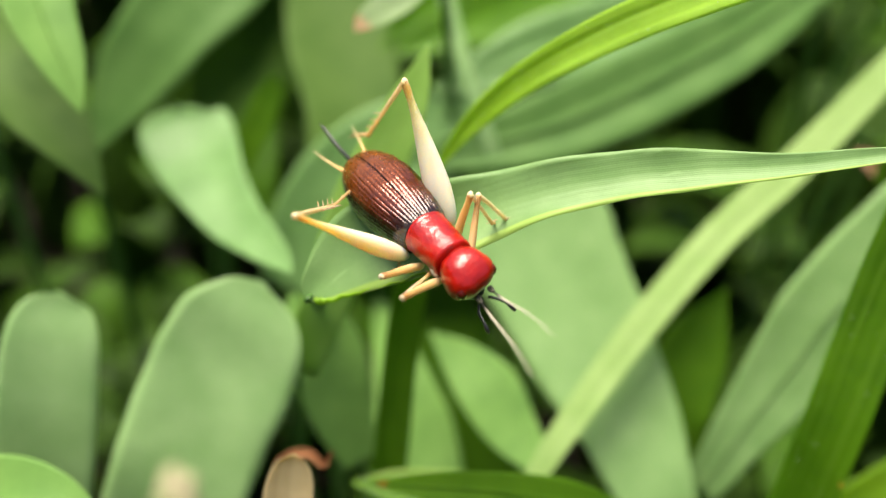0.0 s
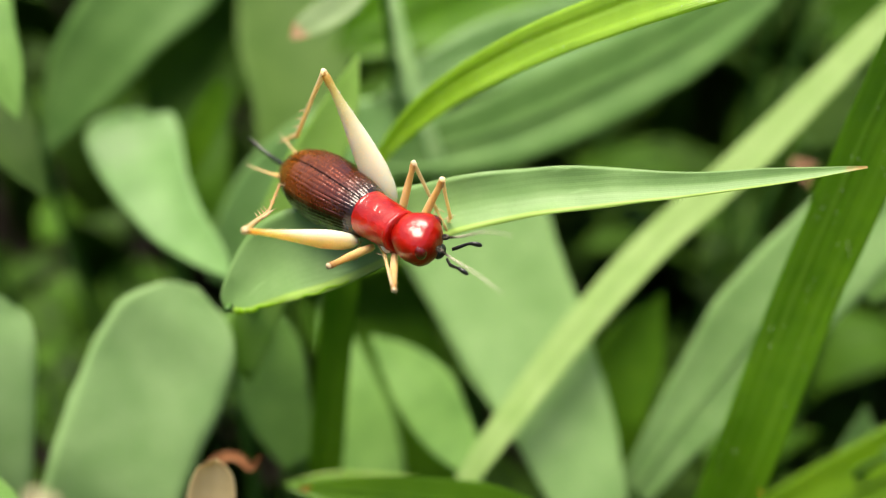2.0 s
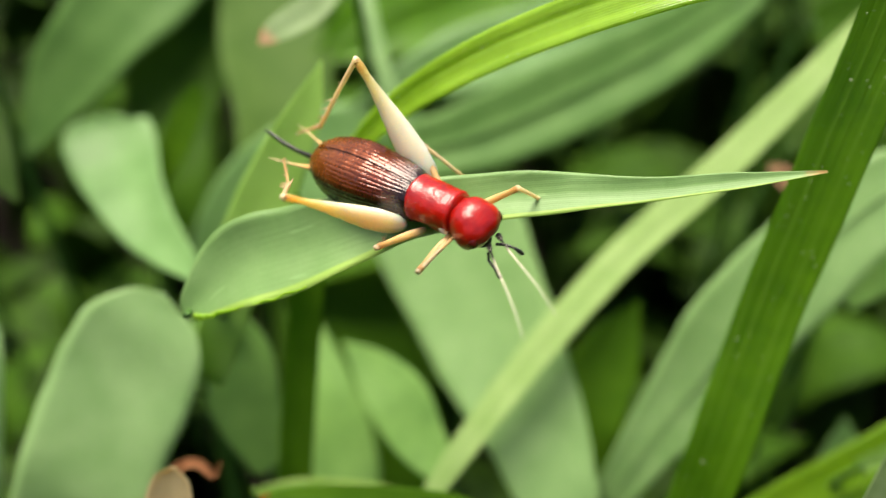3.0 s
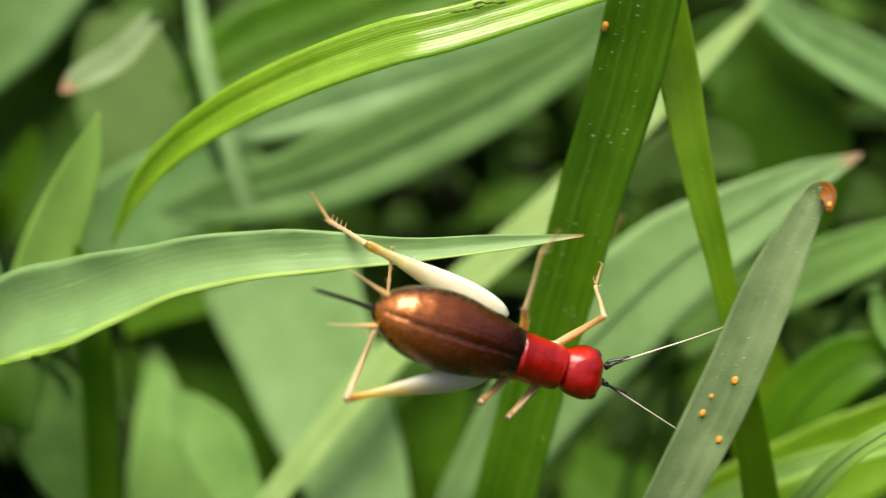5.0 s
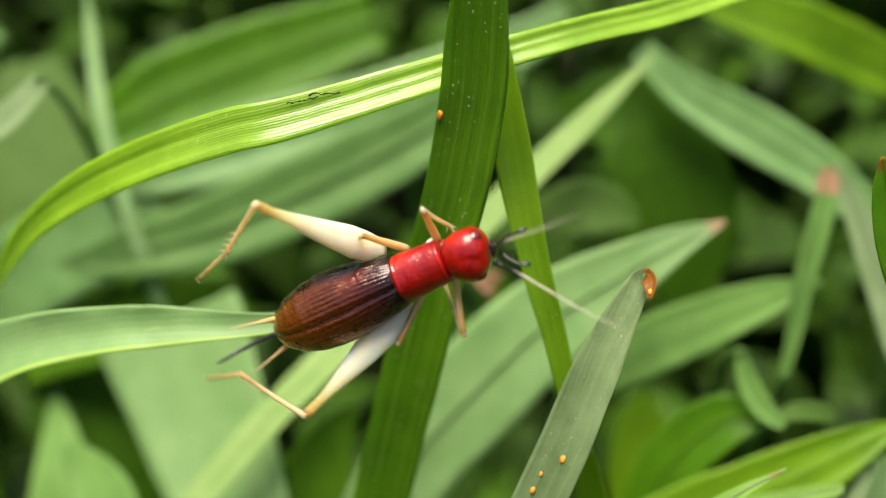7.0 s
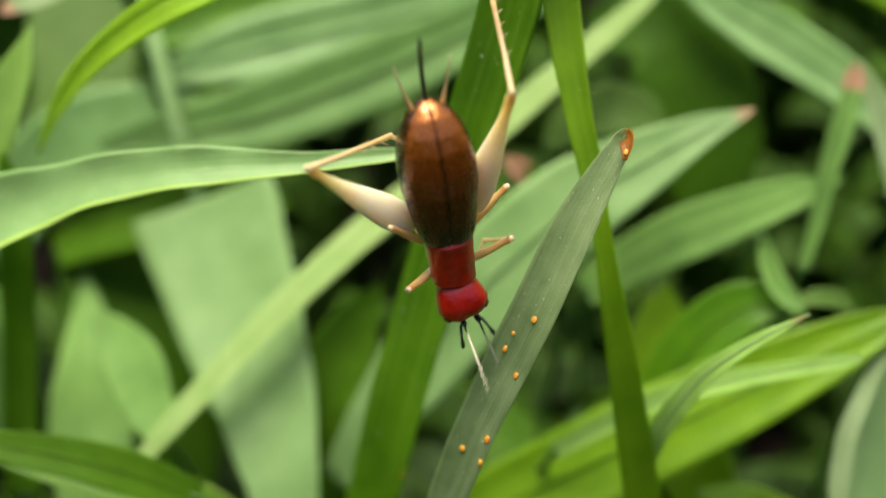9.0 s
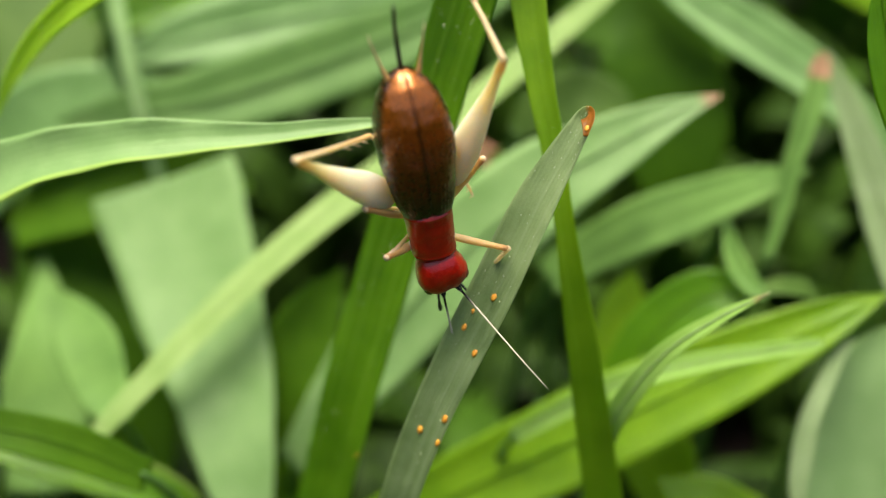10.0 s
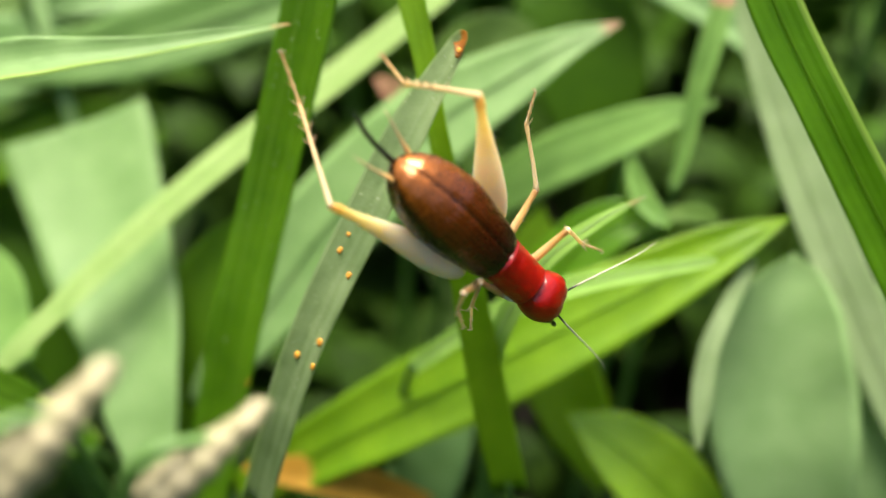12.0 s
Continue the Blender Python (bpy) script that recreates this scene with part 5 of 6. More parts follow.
    walk(tibias['HR'], [
        (0, P(4.5, 0, 0, -59.4, 29.4, -161.4)),
        (0.5, P(4.5, 0, 0, -89.9, 38.4, -160.7)),
        (1, P(4.5, 0, 0, -54.3, 27.1, -160.6)),
        (1.5, P(4.5, 0, 0, -50, 25.2, -160.7)),
        (2, P(4.5, 0, 0, -66.4, 31.6, -160.7)),
        (2.5, P(4.5, 0, 0, -79.8, 35.6, -161.2)),
        (3.5, P(4.5, 0, 0, -59, 41.7, -106.9)),
        (4.5, P(4.5, 0, 0, -40.9, 32.1, -54.6)),
        (4.68, P(4.5, 0, 0, -48.9, 10.8, -93.8)),
        (4.85, P(4.5, 0, 0, -41.8, -10.6, -130)),
        (5, P(4.5, 0, 0, -41.8, -10.6, -130)),
        (5.3, P(4.5, 0, 0, -41.8, -10.6, -130)),
        (5.5, P(4.5, 0, 0, -18.4, -11, -162.2)),
        (6, P(4.5, 0, 0, -52.7, -2.3, -97.9)),
        (6.17, P(4.5, 0, 0, -52.2, 35.9, -70)),
        (6.33, P(4.5, 0, 0, -9.2, 64.3, -7.7)),
        (6.5, P(4.5, 0, 0, 51.5, 44.8, 71.6)),
        (7.5, P(4.5, 0, 0, 94.9, 75.6, 97.5)),
        (8.5, P(4.5, 0, 0, -147, 63.1, -160.9)),
        (8.67, P(4.5, 0, 0, -81.2, 49.7, -150.9)),
        (8.83, P(4.5, 0, 0, -31.9, 37.9, -162.3)),
        (9, P(4.5, 0, 0, 14.6, 36.1, 179.7)),
        (9.5, P(4.5, 0, 0, -4.2, 23.3, -178.8)),
        (10, P(4.5, 0, 0, 2.1, 24.7, 179.4)),
        (10.5, P(4.5, 0, 0, -3.2, 23.1, -179)),
        (10.67, P(4.5, 0, 0, 48.3, 28.3, 167.1)),
        (10.83, P(4.5, 0, 0, 103.4, 41.4, 163.1)),
        (11, P(4.5, 0, 0, 171.3, 50.6, 177.4)),
        (11.5, P(4.5, 0, 0, 131, 54, 158.9)),
        (11.67, P(4.5, 0, 0, -113.8, 71.5, -97)),
        (11.83, P(4.5, 0, 0, -71.6, 30.9, -66.8)),
        (12, P(4.5, 0, 0, -55.1, -12.9, -69.4)),
    ])
    walk(legs['ML'], [
        (0, P(0.15, 0.6, -0.65, -8.4, -63, 71.3)),
        (0.5, P(0.15, 0.6, -0.65, -4.5, -41.5, 69.8)),
        (1, P(0.15, 0.6, -0.65, -4.3, -26.2, 64.9)),
        (1.5, P(0.15, 0.6, -0.65, -0, -27, 89.7)),
        (2, P(0.15, 0.6, -0.65, -2.9, -51.7, 80.2)),
        (2.5, P(0.15, 0.6, -0.65, 1.6, -48.5, 95.7)),
        (3, P(0.15, 0.6, -0.65, -18.2, -36.3, 143.6)),
        (3.5, P(0.15, 0.6, -0.65, -21.4, -17.6, 179.3)),
        (4, P(0.15, 0.6, -0.65, -13.1, -0.5, -147.7)),
        (4.5, P(0.15, 0.6, -0.65, 3.3, 9.1, -112.1)),
        (4.68, P(0.15, 0.6, -0.65, -9, -23.8, -155)),
        (4.85, P(0.15, 0.6, -0.65, 13.6, -54.5, 145.5)),
        (5, P(0.15, 0.6, -0.65, 13.6, -54.5, 145.5)),
        (5.3, P(0.15, 0.6, -0.65, 13.6, -54.5, 145.5)),
        (5.5, P(0.15, 0.6, -0.65, 9.5, -45.1, 134.5)),
        (6, P(0.15, 0.6, -0.65, 6.2, -20, 130.7)),
        (6.5, P(0.15, 0.6, -0.65, 7.5, -54.1, 114.6)),
        (7.5, P(0.15, 0.6, -0.65, 4.3, -27.3, 123.2)),
        (8.5, P(0.15, 0.6, -0.65, 5.5, -0.5, 129.5)),
        (9, P(0.15, 0.6, -0.65, 5.9, -7.7, 132.4)),
        (9.5, P(0.15, 0.6, -0.65, 7.9, -26.7, 141.9)),
        (10, P(0.15, 0.6, -0.65, 6.5, -12.5, 136.1)),
        (10.5, P(0.15, 0.6, -0.65, 6.6, -17.2, 135.5)),
        (11, P(0.15, 0.6, -0.65, 6.4, -29, 127.5)),
        (11.5, P(0.15, 0.6, -0.65, 8.3, -43.6, 128.8)),
        (12, P(0.15, 0.6, -0.65, 2.2, -20.1, 103.2)),
    ])
    walk(tibias['ML'], [
        (0, P(1.9, 0, 0, 81, 36, 159.3)),
        (0.5, P(1.9, 0, 0, 105.4, 41.6, 163.7)),
        (1, P(1.9, 0, 0, 99.6, 43.9, 152.9)),
        (1.25, P(1.9, 0, 0, 169.2, 55.7, 173.9)),
        (1.5, P(1.9, 0, 0, -118.2, 46.4, -161.5)),
        (2, P(1.9, 0, 0, -74.6, 35.9, -174.9)),
        (2.5, P(1.9, 0, 0, -36.4, 31.1, -174.5)),
        (3.5, P(1.9, 0, 0, -56.8, 39, -134.3)),
        (4.5, P(1.9, 0, 0, -67.3, 56.1, -90)),
        (4.85, P(1.9, 0, 0, -34.6, 8.3, -36.3)),
        (5, P(1.9, 0, 0, -34.6, 8.3, -36.3)),
        (5.3, P(1.9, 0, 0, -34.6, 8.3, -36.3)),
        (5.5, P(1.9, 0, 0, -14.4, 18.2, -15.1)),
        (5.75, P(1.9, 0, 0, -11.6, 60.9, -7.6)),
        (6, P(1.9, 0, 0, 142.1, 75.3, 149.9)),
        (6.25, P(1.9, 0, 0, 92.4, 50.7, 139.9)),
        (6.5, P(1.9, 0, 0, 62.1, 28.8, 155.7)),
        (7.5, P(1.9, 0, 0, 106.2, 62.5, 141.7)),
        (8.5, P(1.9, 0, 0, -104.7, 71.7, -119.3)),
        (9, P(1.9, 0, 0, -83.7, 37.5, -154.1)),
        (9.5, P(1.9, 0, 0, -38.5, 17.2, -159.5)),
        (10, P(1.9, 0, 0, -69, 31.3, -150)),
        (10.5, P(1.9, 0, 0, -63.9, 28.7, -151)),
        (11, P(1.9, 0, 0, -69, 50.9, -96.7)),
        (11.5, P(1.9, 0, 0, -67.9, 42.3, -103.8)),
        (11.75, P(1.9, 0, 0, -2.9, 56.6, -19.4)),
        (12, P(1.9, 0, 0, 30.1, 21.4, 35.2)),
    ])
    walk(legs['MR'], [
        (0, P(0.15, -0.6, -0.65, 4.2, -38.4, -70.3)),
        (0.5, P(0.15, -0.6, -0.65, 1.2, -38.6, -84.6)),
        (1, P(0.15, -0.6, -0.65, 5.4, -35.8, -62.3)),
        (1.5, P(0.15, -0.6, -0.65, 5, -35.7, -64.4)),
        (2, P(0.15, -0.6, -0.65, 2.2, -33.1, -78.6)),
        (2.5, P(0.15, -0.6, -0.65, 0.2, -35.9, -88.9)),
        (3.5, P(0.15, -0.6, -0.65, 0.2, -19.7, -110.5)),
        (4.5, P(0.15, -0.6, -0.65, -5.7, -4.6, -130.8)),
        (4.85, P(0.15, -0.6, -0.65, -9.5, -40.1, -141.8)),
        (5, P(0.15, -0.6, -0.65, -9.5, -40.1, -141.8)),
        (5.3, P(0.15, -0.6, -0.65, -9.5, -40.1, -141.8)),
        (5.4, P(0.15, -0.6, -0.65, 3.8, -44.2, -99.8)),
        (5.5, P(0.15, -0.6, -0.65, 10.3, -54, -53.7)),
        (5.75, P(0.15, -0.6, -0.65, 6.2, -41.2, -88.4)),
        (6, P(0.15, -0.6, -0.65, -5.3, -31.8, -119.2)),
        (6.5, P(0.15, -0.6, -0.65, -7.3, -22.9, -138.6)),
        (7.5, P(0.15, -0.6, -0.65, -7.9, -27.3, -140.5)),
        (8.5, P(0.15, -0.6, -0.65, -8.4, -31.8, -142.4)),
        (9, P(0.15, -0.6, -0.65, -8.3, -30.9, -142.2)),
        (9.5, P(0.15, -0.6, -0.65, -7.1, -32.9, -129.9)),
        (10, P(0.15, -0.6, -0.65, -7.5, -33.5, -132.9)),
        (10.5, P(0.15, -0.6, -0.65, -7.3, -32.8, -132)),
        (11, P(0.15, -0.6, -0.65, -6.8, 14, -142.6)),
        (11.5, P(0.15, -0.6, -0.65, -6.4, -14.1, -134.8)),
        (12, P(0.15, -0.6, -0.65, -8.4, -38, -135.4)),
    ])
    walk(tibias['MR'], [
        (0, P(1.9, 0, 0, -32.8, 9, -157.4)),
        (0.5, P(1.9, 0, 0, -60.2, 28, -155.7)),
        (1, P(1.9, 0, 0, -16.1, 8.2, -170)),
        (1.5, P(1.9, 0, 0, -16.7, 5.1, -168.6)),
        (2, P(1.9, 0, 0, -31.3, 12.8, -161.6)),
        (2.5, P(1.9, 0, 0, -40, 16.1, -157.1)),
        (3.5, P(1.9, 0, 0, -57.1, 39.1, -115)),
        (4.5, P(1.9, 0, 0, -43.3, 65.4, -53.5)),
        (4.67, P(1.9, 0, 0, -46.8, 33.3, -102.9)),
        (4.83, P(1.9, 0, 0, -24.9, 8.2, -141.5)),
        (4.85, P(1.9, 0, 0, 7.1, 3, 175)),
        (5, P(1.9, 0, 0, 7.1, 3, 175)),
        (5.3, P(1.9, 0, 0, 7.1, 3, 175)),
        (5.4, P(1.9, 0, 0, -30.7, 7.3, -156.5)),
        (5.5, P(1.9, 0, 0, -64.4, 27.5, -135.1)),
        (6, P(1.9, 0, 0, -88, 52.2, -123)),
        (6.5, P(1.9, 0, 0, -66.6, 68.6, -80.5)),
        (7, P(1.9, 0, 0, -57.6, 50, -107.1)),
        (7.5, P(1.9, 0, 0, -41.4, 35.1, -130.5)),
        (8, P(1.9, 0, 0, -21.7, 26.2, -154.7)),
        (8.5, P(1.9, 0, 0, -0.5, 25.3, -179.9)),
        (9, P(1.9, 0, 0, 7.2, 19, 177.2)),
        (9.5, P(1.9, 0, 0, 13.6, 12.6, 172.8)),
        (10, P(1.9, 0, 0, 3.2, 10.2, 178.2)),
        (10.5, P(1.9, 0, 0, 3.4, 8.9, 178)),
        (10.67, P(1.9, 0, 0, 50.4, 18, 162.9)),
        (10.83, P(1.9, 0, 0, 99.3, 35, 159.3)),
        (11, P(1.9, 0, 0, 160.5, 47.4, 175.4)),
        (11.5, P(1.9, 0, 0, 101, 68.9, 118.2)),
        (11.75, P(1.9, 0, 0, 73.3, 40.3, 130.1)),
        (12, P(1.9, 0, 0, 46.6, 17.8, 152)),
    ])
    walk(legs['FL'], [
        (0, P(1.1, 0.5, -0.55, 7, -40.6, 123.6)),
        (0.5, P(1.1, 0.5, -0.55, -1.3, -46, 84.8)),
        (1, P(1.1, 0.5, -0.55, -2.5, -31.2, 76.6)),
        (1.5, P(1.1, 0.5, -0.55, -0.3, -25.7, 88.2)),
        (2, P(1.1, 0.5, -0.55, -5.9, -45.6, 65.7)),
        (2.5, P(1.1, 0.5, -0.55, -4.6, -44.4, 70.9)),
        (3, P(1.1, 0.5, -0.55, 19.4, -28.7, 27)),
        (3.5, P(1.1, 0.5, -0.55, 25.5, -4.8, -4.1)),
        (4, P(1.1, 0.5, -0.55, 18.3, 18.9, -34.4)),
        (4.5, P(1.1, 0.5, -0.55, -3.3, 34.4, -73.6)),
        (4.67, P(1.1, 0.5, -0.55, 19.9, 11.4, -25.7)),
        (4.83, P(1.1, 0.5, -0.55, 20.1, -19.7, 12.8)),
        (4.85, P(1.1, 0.5, -0.55, -5.6, -42.2, 65)),
        (5, P(1.1, 0.5, -0.55, -5.6, -42.2, 65)),
        (5.3, P(1.1, 0.5, -0.55, -5.6, -42.2, 65)),
        (5.4, P(1.1, 0.5, -0.55, 9.5, -50.8, 96.5)),
        (5.5, P(1.1, 0.5, -0.55, 16.5, -63.7, 133.1)),
        (6, P(1.1, 0.5, -0.55, 1.3, -44.2, 95.4)),
        (6.5, P(1.1, 0.5, -0.55, -7.3, -49.8, 62.3)),
        (7.5, P(1.1, 0.5, -0.55, 0.4, -48.7, 91.3)),
        (8.5, P(1.1, 0.5, -0.55, 8, -50.2, 120.4)),
        (9, P(1.1, 0.5, -0.55, 7.1, -32.9, 129.9)),
        (9.5, P(1.1, 0.5, -0.55, -4.5, -45.9, 72)),
        (10, P(1.1, 0.5, -0.55, -3.3, -24.7, 70.7)),
        (10.5, P(1.1, 0.5, -0.55, 2.1, -18.5, 102.5)),
        (11, P(1.1, 0.5, -0.55, 4.1, -15.2, 116.7)),
        (11.5, P(1.1, 0.5, -0.55, 2.5, -13.5, 105.9)),
        (12, P(1.1, 0.5, -0.55, 4.2, -49.2, 105.5)),
    ])
    walk(tibias['FL'], [
        (0, P(1.9, 0, 0, -122.6, 65.8, -141.1)),
        (0.17, P(1.9, 0, 0, 145.6, 66.5, 173.3)),
        (0.33, P(1.9, 0, 0, 87.3, 49.3, 163.2)),
        (0.5, P(1.9, 0, 0, 46.3, 33.9, 176.1)),
        (0.75, P(1.9, 0, 0, 78.2, 40.8, 157.6)),
        (1, P(1.9, 0, 0, 111.7, 54.5, 144.7)),
        (1.5, P(1.9, 0, 0, 132.5, 65.5, 149.2)),
        (1.75, P(1.9, 0, 0, 99, 48.3, 150.3)),
        (2, P(1.9, 0, 0, 72.5, 33.7, 162.4)),
        (2.25, P(1.9, 0, 0, 115, 50.2, 158.2)),
        (2.5, P(1.9, 0, 0, 177.6, 62.9, 178.7)),
        (3.5, P(1.9, 0, 0, 70.7, 76, 75.7)),
        (4.5, P(1.9, 0, 0, 31, 46.5, 40.1)),
        (4.85, P(1.9, 0, 0, 147.9, 74.5, 155)),
        (5, P(1.9, 0, 0, 147.9, 74.5, 155)),
        (5.3, P(1.9, 0, 0, 147.9, 74.5, 155)),
        (5.5, P(1.9, 0, 0, -50.3, 41.8, -70.4)),
        (5.67, P(1.9, 0, 0, -33.9, 20.7, -107.9)),
        (5.83, P(1.9, 0, 0, -8.8, 12.8, -146.7)),
        (6, P(1.9, 0, 0, 16, 21.9, 174.7)),
        (6.5, P(1.9, 0, 0, -14.4, 11.6, -172.1)),
        (7.5, P(1.9, 0, 0, -18.9, 12.8, -170)),
        (8.5, P(1.9, 0, 0, -23.3, 14.3, -167.9)),
        (9, P(1.9, 0, 0, -48.4, 26.1, -163.5)),
        (9.5, P(1.9, 0, 0, -59, 21.1, -118.1)),
        (10, P(1.9, 0, 0, -63.4, 29.4, -113)),
        (10.5, P(1.9, 0, 0, -47.8, -6.8, -118)),
        (11, P(1.9, 0, 0, -57.2, 30.7, -90)),
        (11.5, P(1.9, 0, 0, -93.9, 45.8, -141.9)),
        (12, P(1.9, 0, 0, -58.3, 20.2, -114.1)),
    ])
    walk(legs['FR'], [
        (0, P(1.1, -0.5, -0.55, 4.3, -33.6, -68)),
        (0.5, P(1.1, -0.5, -0.55, 4.5, -27.9, -64.3)),
        (1, P(1.1, -0.5, -0.55, 7.5, -18, -36.4)),
        (1.5, P(1.1, -0.5, -0.55, 7.5, -17.8, -36)),
        (2, P(1.1, -0.5, -0.55, 7.3, -17.1, -37)),
        (2.5, P(1.1, -0.5, -0.55, 4.3, -23.3, -64.5)),
        (3.5, P(1.1, -0.5, -0.55, 2.5, -14.9, -84.1)),
        (4.5, P(1.1, -0.5, -0.55, -2, -7.5, -103.4)),
        (4.85, P(1.1, -0.5, -0.55, -7.3, -31.8, -132.7)),
        (5, P(1.1, -0.5, -0.55, -7.3, -31.8, -132.7)),
        (5.3, P(1.1, -0.5, -0.55, -7.3, -31.8, -132.7)),
        (5.4, P(1.1, -0.5, -0.55, 3.7, -33.3, -85.2)),
        (5.5, P(1.1, -0.5, -0.55, 10, -41.3, -35.5)),
        (6, P(1.1, -0.5, -0.55, 1.6, -46.3, -83.9)),
        (6.5, P(1.1, -0.5, -0.55, -1.1, -25.7, -96)),
        (7.5, P(1.1, -0.5, -0.55, -4.6, -26.1, -117.4)),
        (8.5, P(1.1, -0.5, -0.55, -7.7, -27.7, -139)),
        (9, P(1.1, -0.5, -0.55, -8.3, -53.4, -118.4)),
        (9.5, P(1.1, -0.5, -0.55, -6.7, -45.6, -118.4)),
        (10, P(1.1, -0.5, -0.55, -8.5, -50, -122.7)),
        (10.5, P(1.1, -0.5, -0.55, -8.4, -50.1, -122.5)),
        (11, P(1.1, -0.5, -0.55, -8.6, -58.3, -114.5)),
        (11.5, P(1.1, -0.5, -0.55, -11.2, -41.6, -160.9)),
        (12, P(1.1, -0.5, -0.55, -9.4, -27.4, -162.1)),
    ])
    walk(tibias['FR'], [
        (0, P(1.9, 0, 0, -15.3, -2.7, -167.5)),
        (0.5, P(1.9, 0, 0, -5.2, -2.2, -175.9)),
        (1, P(1.9, 0, 0, 17.9, -0, 165.9)),
        (1.5, P(1.9, 0, 0, 12, 5.5, 172)),
        (2, P(1.9, 0, 0, -9, -5, -172.4)),
        (2.5, P(1.9, 0, 0, -4.6, -7.6, -175.9)),
        (3.5, P(1.9, 0, 0, 45.7, 11.3, 162.9)),
        (4.5, P(1.9, 0, 0, 97.2, 39.6, 164.1)),
        (4.68, P(1.9, 0, 0, 46.4, 11.5, 162.2)),
        (4.85, P(1.9, 0, 0, -2.9, -8.1, -177.4)),
        (5, P(1.9, 0, 0, -2.9, -8.1, -177.4)),
        (5.3, P(1.9, 0, 0, -2.9, -8.1, -177.4)),
        (5.5, P(1.9, 0, 0, 10, -8, 171)),
        (6, P(1.9, 0, 0, 35.4, 19.7, 164.3)),
        (6.25, P(1.9, 0, 0, -7.9, 17.3, -178.1)),
        (6.5, P(1.9, 0, 0, -51.2, 27.1, -163.3)),
        (7.5, P(1.9, 0, 0, -32.1, 27.1, -170.7)),
        (8.5, P(1.9, 0, 0, -12.9, 29.3, -177.8)),
        (9, P(1.9, 0, 0, 4.2, 1, 176.9)),
        (9.5, P(1.9, 0, 0, 3.8, 7.6, 177.7)),
        (10, P(1.9, 0, 0, -7, 6.8, -175.6)),
        (10.5, P(1.9, 0, 0, -2.9, 4.8, -178.1)),
        (11, P(1.9, 0, 0, 33.7, -19.1, 140.2)),
        (11.5, P(1.9, 0, 0, 29.4, -4.8, 152.4)),
        (12, P(1.9, 0, 0, 48.8, 22.9, 157.8)),
    ])
    walk(antennae['L'], [
        (0, P(1.1, 0.22, 0, 6.6, -55.1, -18)),
        (0.5, P(1.1, 0.22, -0, 9.3, -65.9, -21.4)),
        (1, P(1.1, 0.22, 0, 6.4, -29.8, -21.9)),
        (1.5, P(1.1, 0.22, 0, -1.8, -33.6, 5.9)),
        (2, P(1.1, 0.22, 0, 6.7, -36.3, -22.4)),
        (2.5, P(1.1, 0.22, 0, 10.5, -40.2, -34.8)),
        (4.5, P(1.1, 0.22, 0, -3.1, -41.5, 10)),
        (4.85, P(1.1, 0.22, 0, -6.7, 7.8, 22.1)),
        (5, P(1.1, 0.22, 0, -6.7, 7.8, 22.1)),
        (5.3, P(1.1, 0.22, 0, -6.7, 7.8, 22.1)),
        (5.5, P(1.1, 0.22, 0, -5.3, -23.5, 18.6)),
        (6, P(1.1, 0.22, 0, -15.9, 1.3, 71.4)),
        (6.5, P(1.1, 0.22, -0, -10.6, -32.5, 37.1)),
        (8.5, P(1.1, 0.22, -0, -3, -16, 10.5)),
        (9, P(1.1, 0.22, 0, -0.4, 22.2, 1.2)),
        (9.25, P(1.1, 0.22, -0, 5.7, -27.2, 28.7)),
        (9.5, P(1.1, 0.22, -0, -41.3, -68.7, 94.7)),
        (10, P(1.1, 0.22, -0, -6.9, -43.9, 21.6)),
        (10.5, P(1.1, 0.22, 0, -9.1, 0.2, 32.4)),
        (11, P(1.1, 0.22, 0, -9.9, -15.7, 36.7)),
        (11.5, P(1.1, 0.22, -0, -10.5, -18.1, 39.4)),
        (12, P(1.1, 0.22, -0, -11.7, -9.9, 44.6)),
    ])
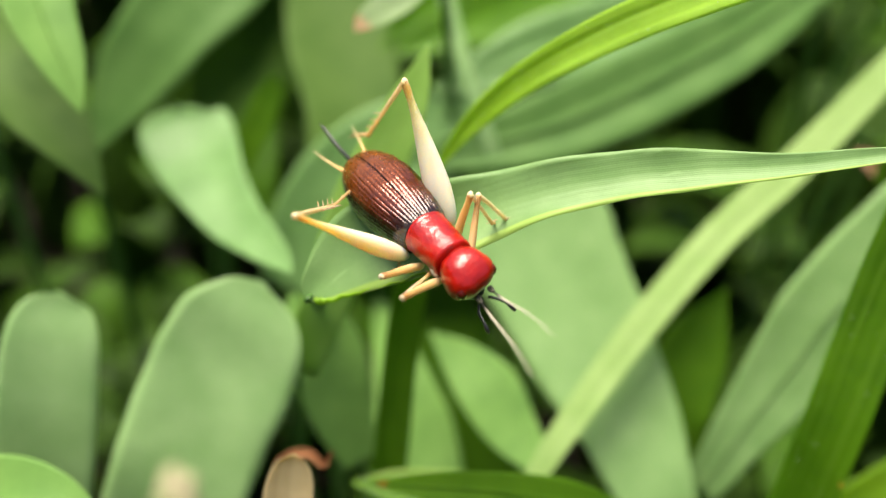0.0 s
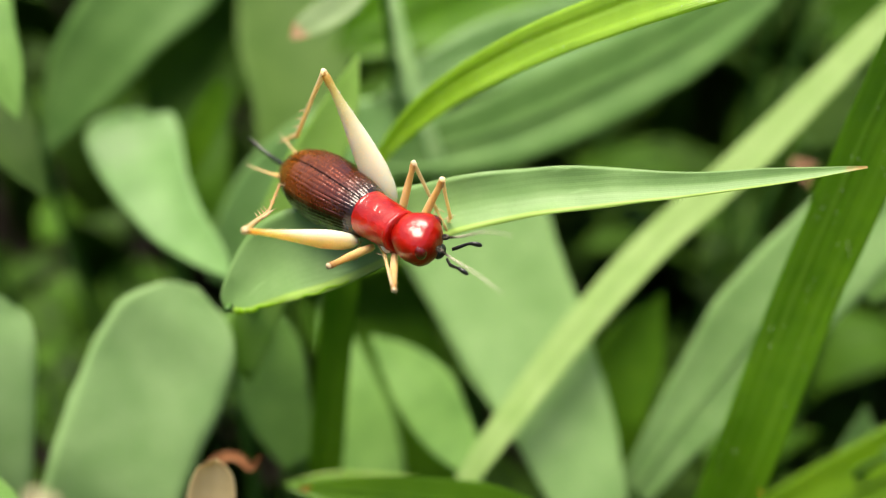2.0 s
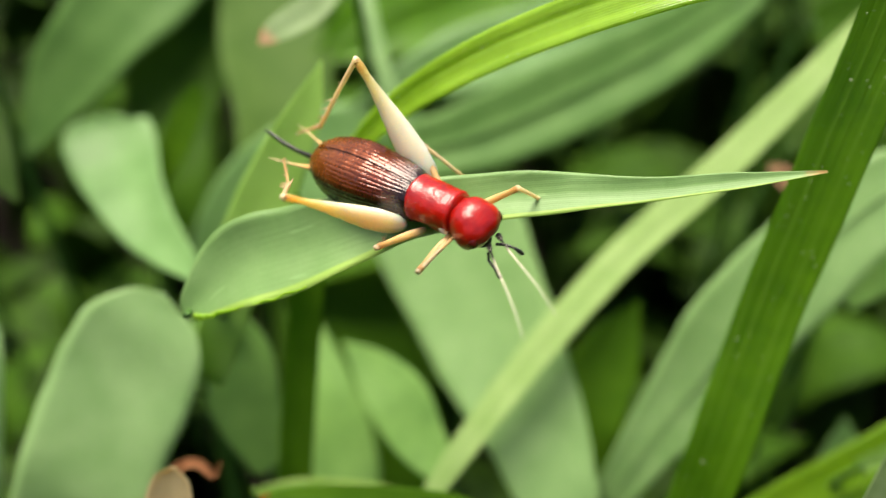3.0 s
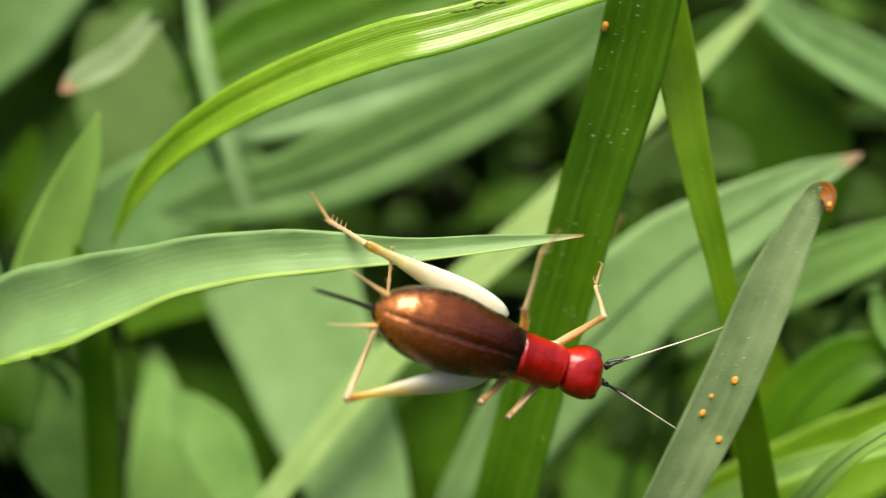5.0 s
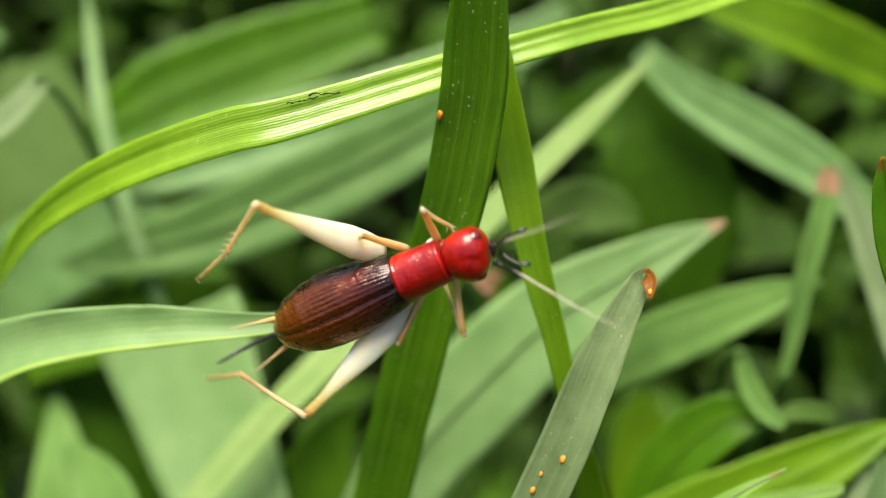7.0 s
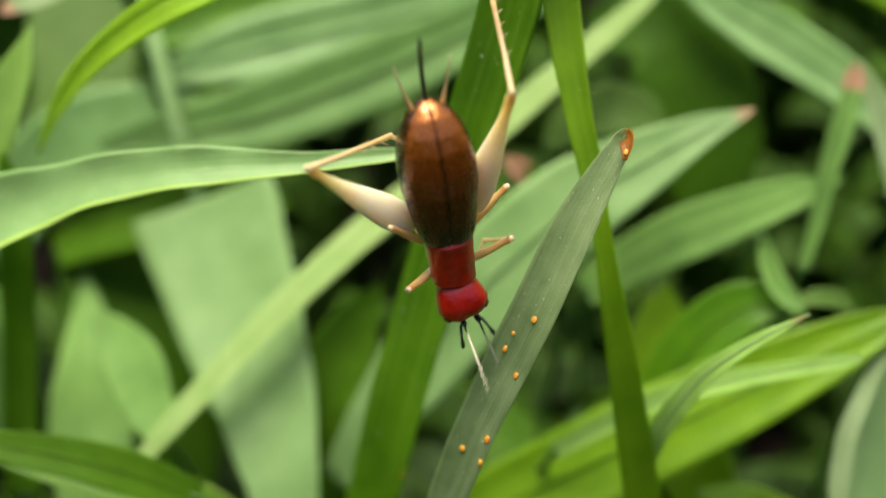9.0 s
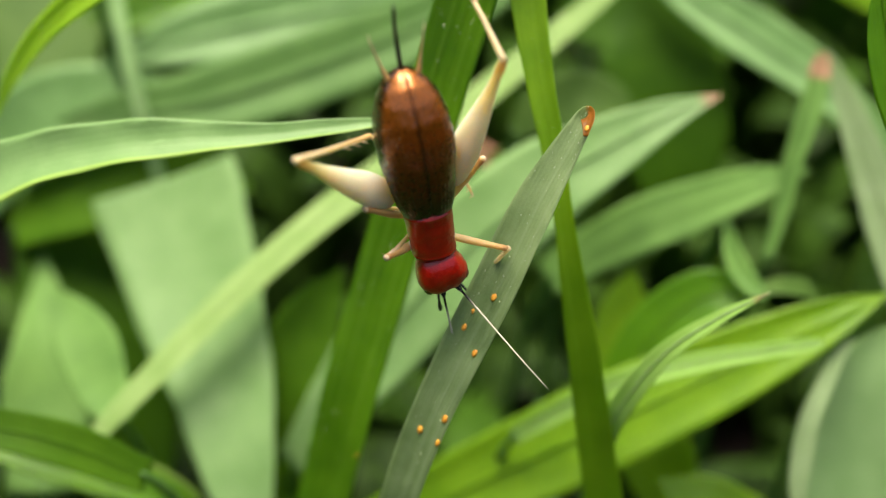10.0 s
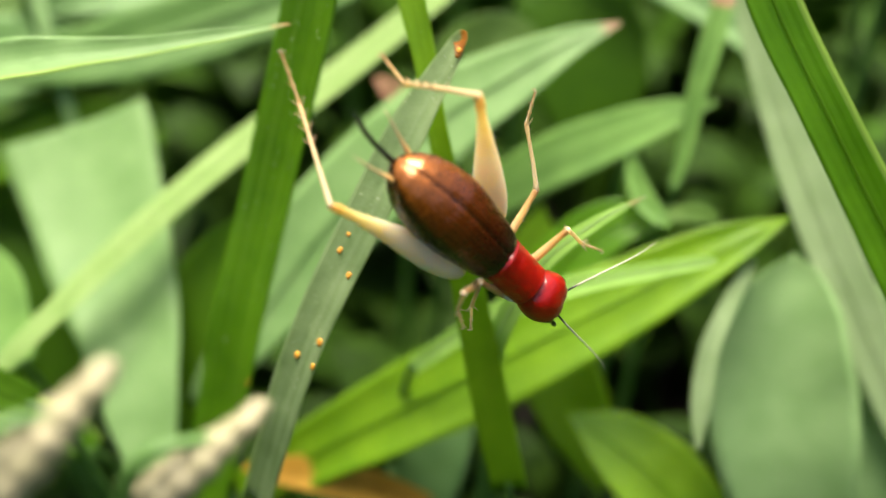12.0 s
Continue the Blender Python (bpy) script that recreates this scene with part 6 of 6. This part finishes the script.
    walk(antennae['R'], [
        (0, P(1.1, -0.22, 0, 8.5, -45.8, -26.5)),
        (0.5, P(1.1, -0.22, 0, 14.6, -55, -41.1)),
        (1, P(1.1, -0.22, 0, 7.3, -21.6, -26.2)),
        (1.5, P(1.1, -0.22, 0, 2.1, -18.3, -7.2)),
        (2, P(1.1, -0.22, -0, 9.3, -24.2, -33.6)),
        (2.5, P(1.1, -0.22, -0, 15.5, -40.2, -54.1)),
        (4.5, P(1.1, -0.22, 0, 2.2, 10.1, -6.7)),
        (4.85, P(1.1, -0.22, 0, 7.8, 17.7, -23.5)),
        (5, P(1.1, -0.22, 0, 7.8, 17.7, -23.5)),
        (5.3, P(1.1, -0.22, 0, 7.8, 17.7, -23.5)),
        (5.4, P(1.1, -0.22, 0, 8.8, -23.6, -23.3)),
        (5.5, P(1.1, -0.22, -0, 10.4, -64.8, -24.3)),
        (5.75, P(1.1, -0.22, 0, 9.2, -18.5, -23.1)),
        (6, P(1.1, -0.22, 0, 8.8, 27.8, -22.9)),
        (6.5, P(1.1, -0.22, 0, 10.8, 13.6, -35.4)),
        (8.5, P(1.1, -0.22, -0, 1.7, -11.2, -6)),
        (9, P(1.1, -0.22, 0, 13.5, -79.8, -21.2)),
        (9.5, P(1.1, -0.22, -0, 17.5, -58, -47.4)),
        (9.75, P(1.1, -0.22, -0, 3.2, -27.3, -23.5)),
        (10, P(1.1, -0.22, 0, 3, 5, -9.6)),
        (10.5, P(1.1, -0.22, -0, 12.4, 31.1, -32)),
        (11, P(1.1, -0.22, -0, 4.8, 9, -15.4)),
        (11.5, P(1.1, -0.22, -0, 2.4, 23.7, -6.5)),
        (12, P(1.1, -0.22, -0, 3.7, 4.9, -12)),
    ])
    walk(leaf_B, [
        (0, P(6.956, -4.409, 0, 0, -0, 0)),
        (6.5, P(6.956, -4.409, 0, 0, -0, 0)),
        (8.5, P(6.207, -3.1, -0.252, 1.9, 0.7, -1.9)),
        (9, P(9.133, -1.994, -0.361, 6.3, -6, -9.3)),
        (9.5, P(9.425, -2.991, -0.728, 4.7, -6.5, -9.7)),
        (10, P(9.321, -2.94, -0.893, 4.5, -6.4, -9.4)),
        (10.5, P(9.436, -2.691, -0.769, 5.2, -6.5, -10)),
        (11, P(8.917, -2.324, -0.881, 5.5, -5.8, -11.3)),
        (11.5, P(8.867, -2.878, -1.143, 4.5, -6.2, -13)),
        (12, P(8.047, -2.761, -1.86, 4.1, -4, -8.6)),
    ])
    walk(leaf_A, [
        (0, P(-14.352, 0.182, 0.000, 0.0, -0.0, 0.0)),
        (2.5, P(-14.352, 0.182, 0.000, 0.0, -0.0, 0.0)),
        (4.5, P(-13.181, -0.118, 0.444, -0.7, 0.7, 2.1)),
        (5, P(-14.616, -0.173, 0.308, -0.7, 2.5, 2.1)),
        (5.5, P(-15.235, -0.381, 0.252, -0.9, 3.1, 3.3)),
        (6, P(-15.732, -0.592, 0.264, -1.2, 4.0, 4.4)),
        (6.5, P(-16.135, -0.787, 0.273, -1.5, 4.7, 5.3)),
        (8.5, P(-16.451, -0.893, 0.284, -1.5, 5.1, 5.8)),
        (9, P(-13.785, -1.144, -0.729, -1.1, 1.5, 5.9)),
        (9.5, P(-13.132, -1.442, -1.114, -1.2, 0.7, 7.0)),
        (10, P(-12.907, -1.539, -1.217, -1.3, 0.4, 7.1)),
        (10.5, P(-12.835, -1.570, -1.239, -1.3, 0.3, 7.2)),
        (11, P(-12.479, -1.683, -1.400, -1.4, -0.2, 7.6)),
        (11.5, P(-12.282, -1.904, -1.557, -1.6, -0.2, 8.2)),
        (12, P(-12.561, -2.351, -1.814, -2.2, 0.4, 10.6)),
    ])


motions()
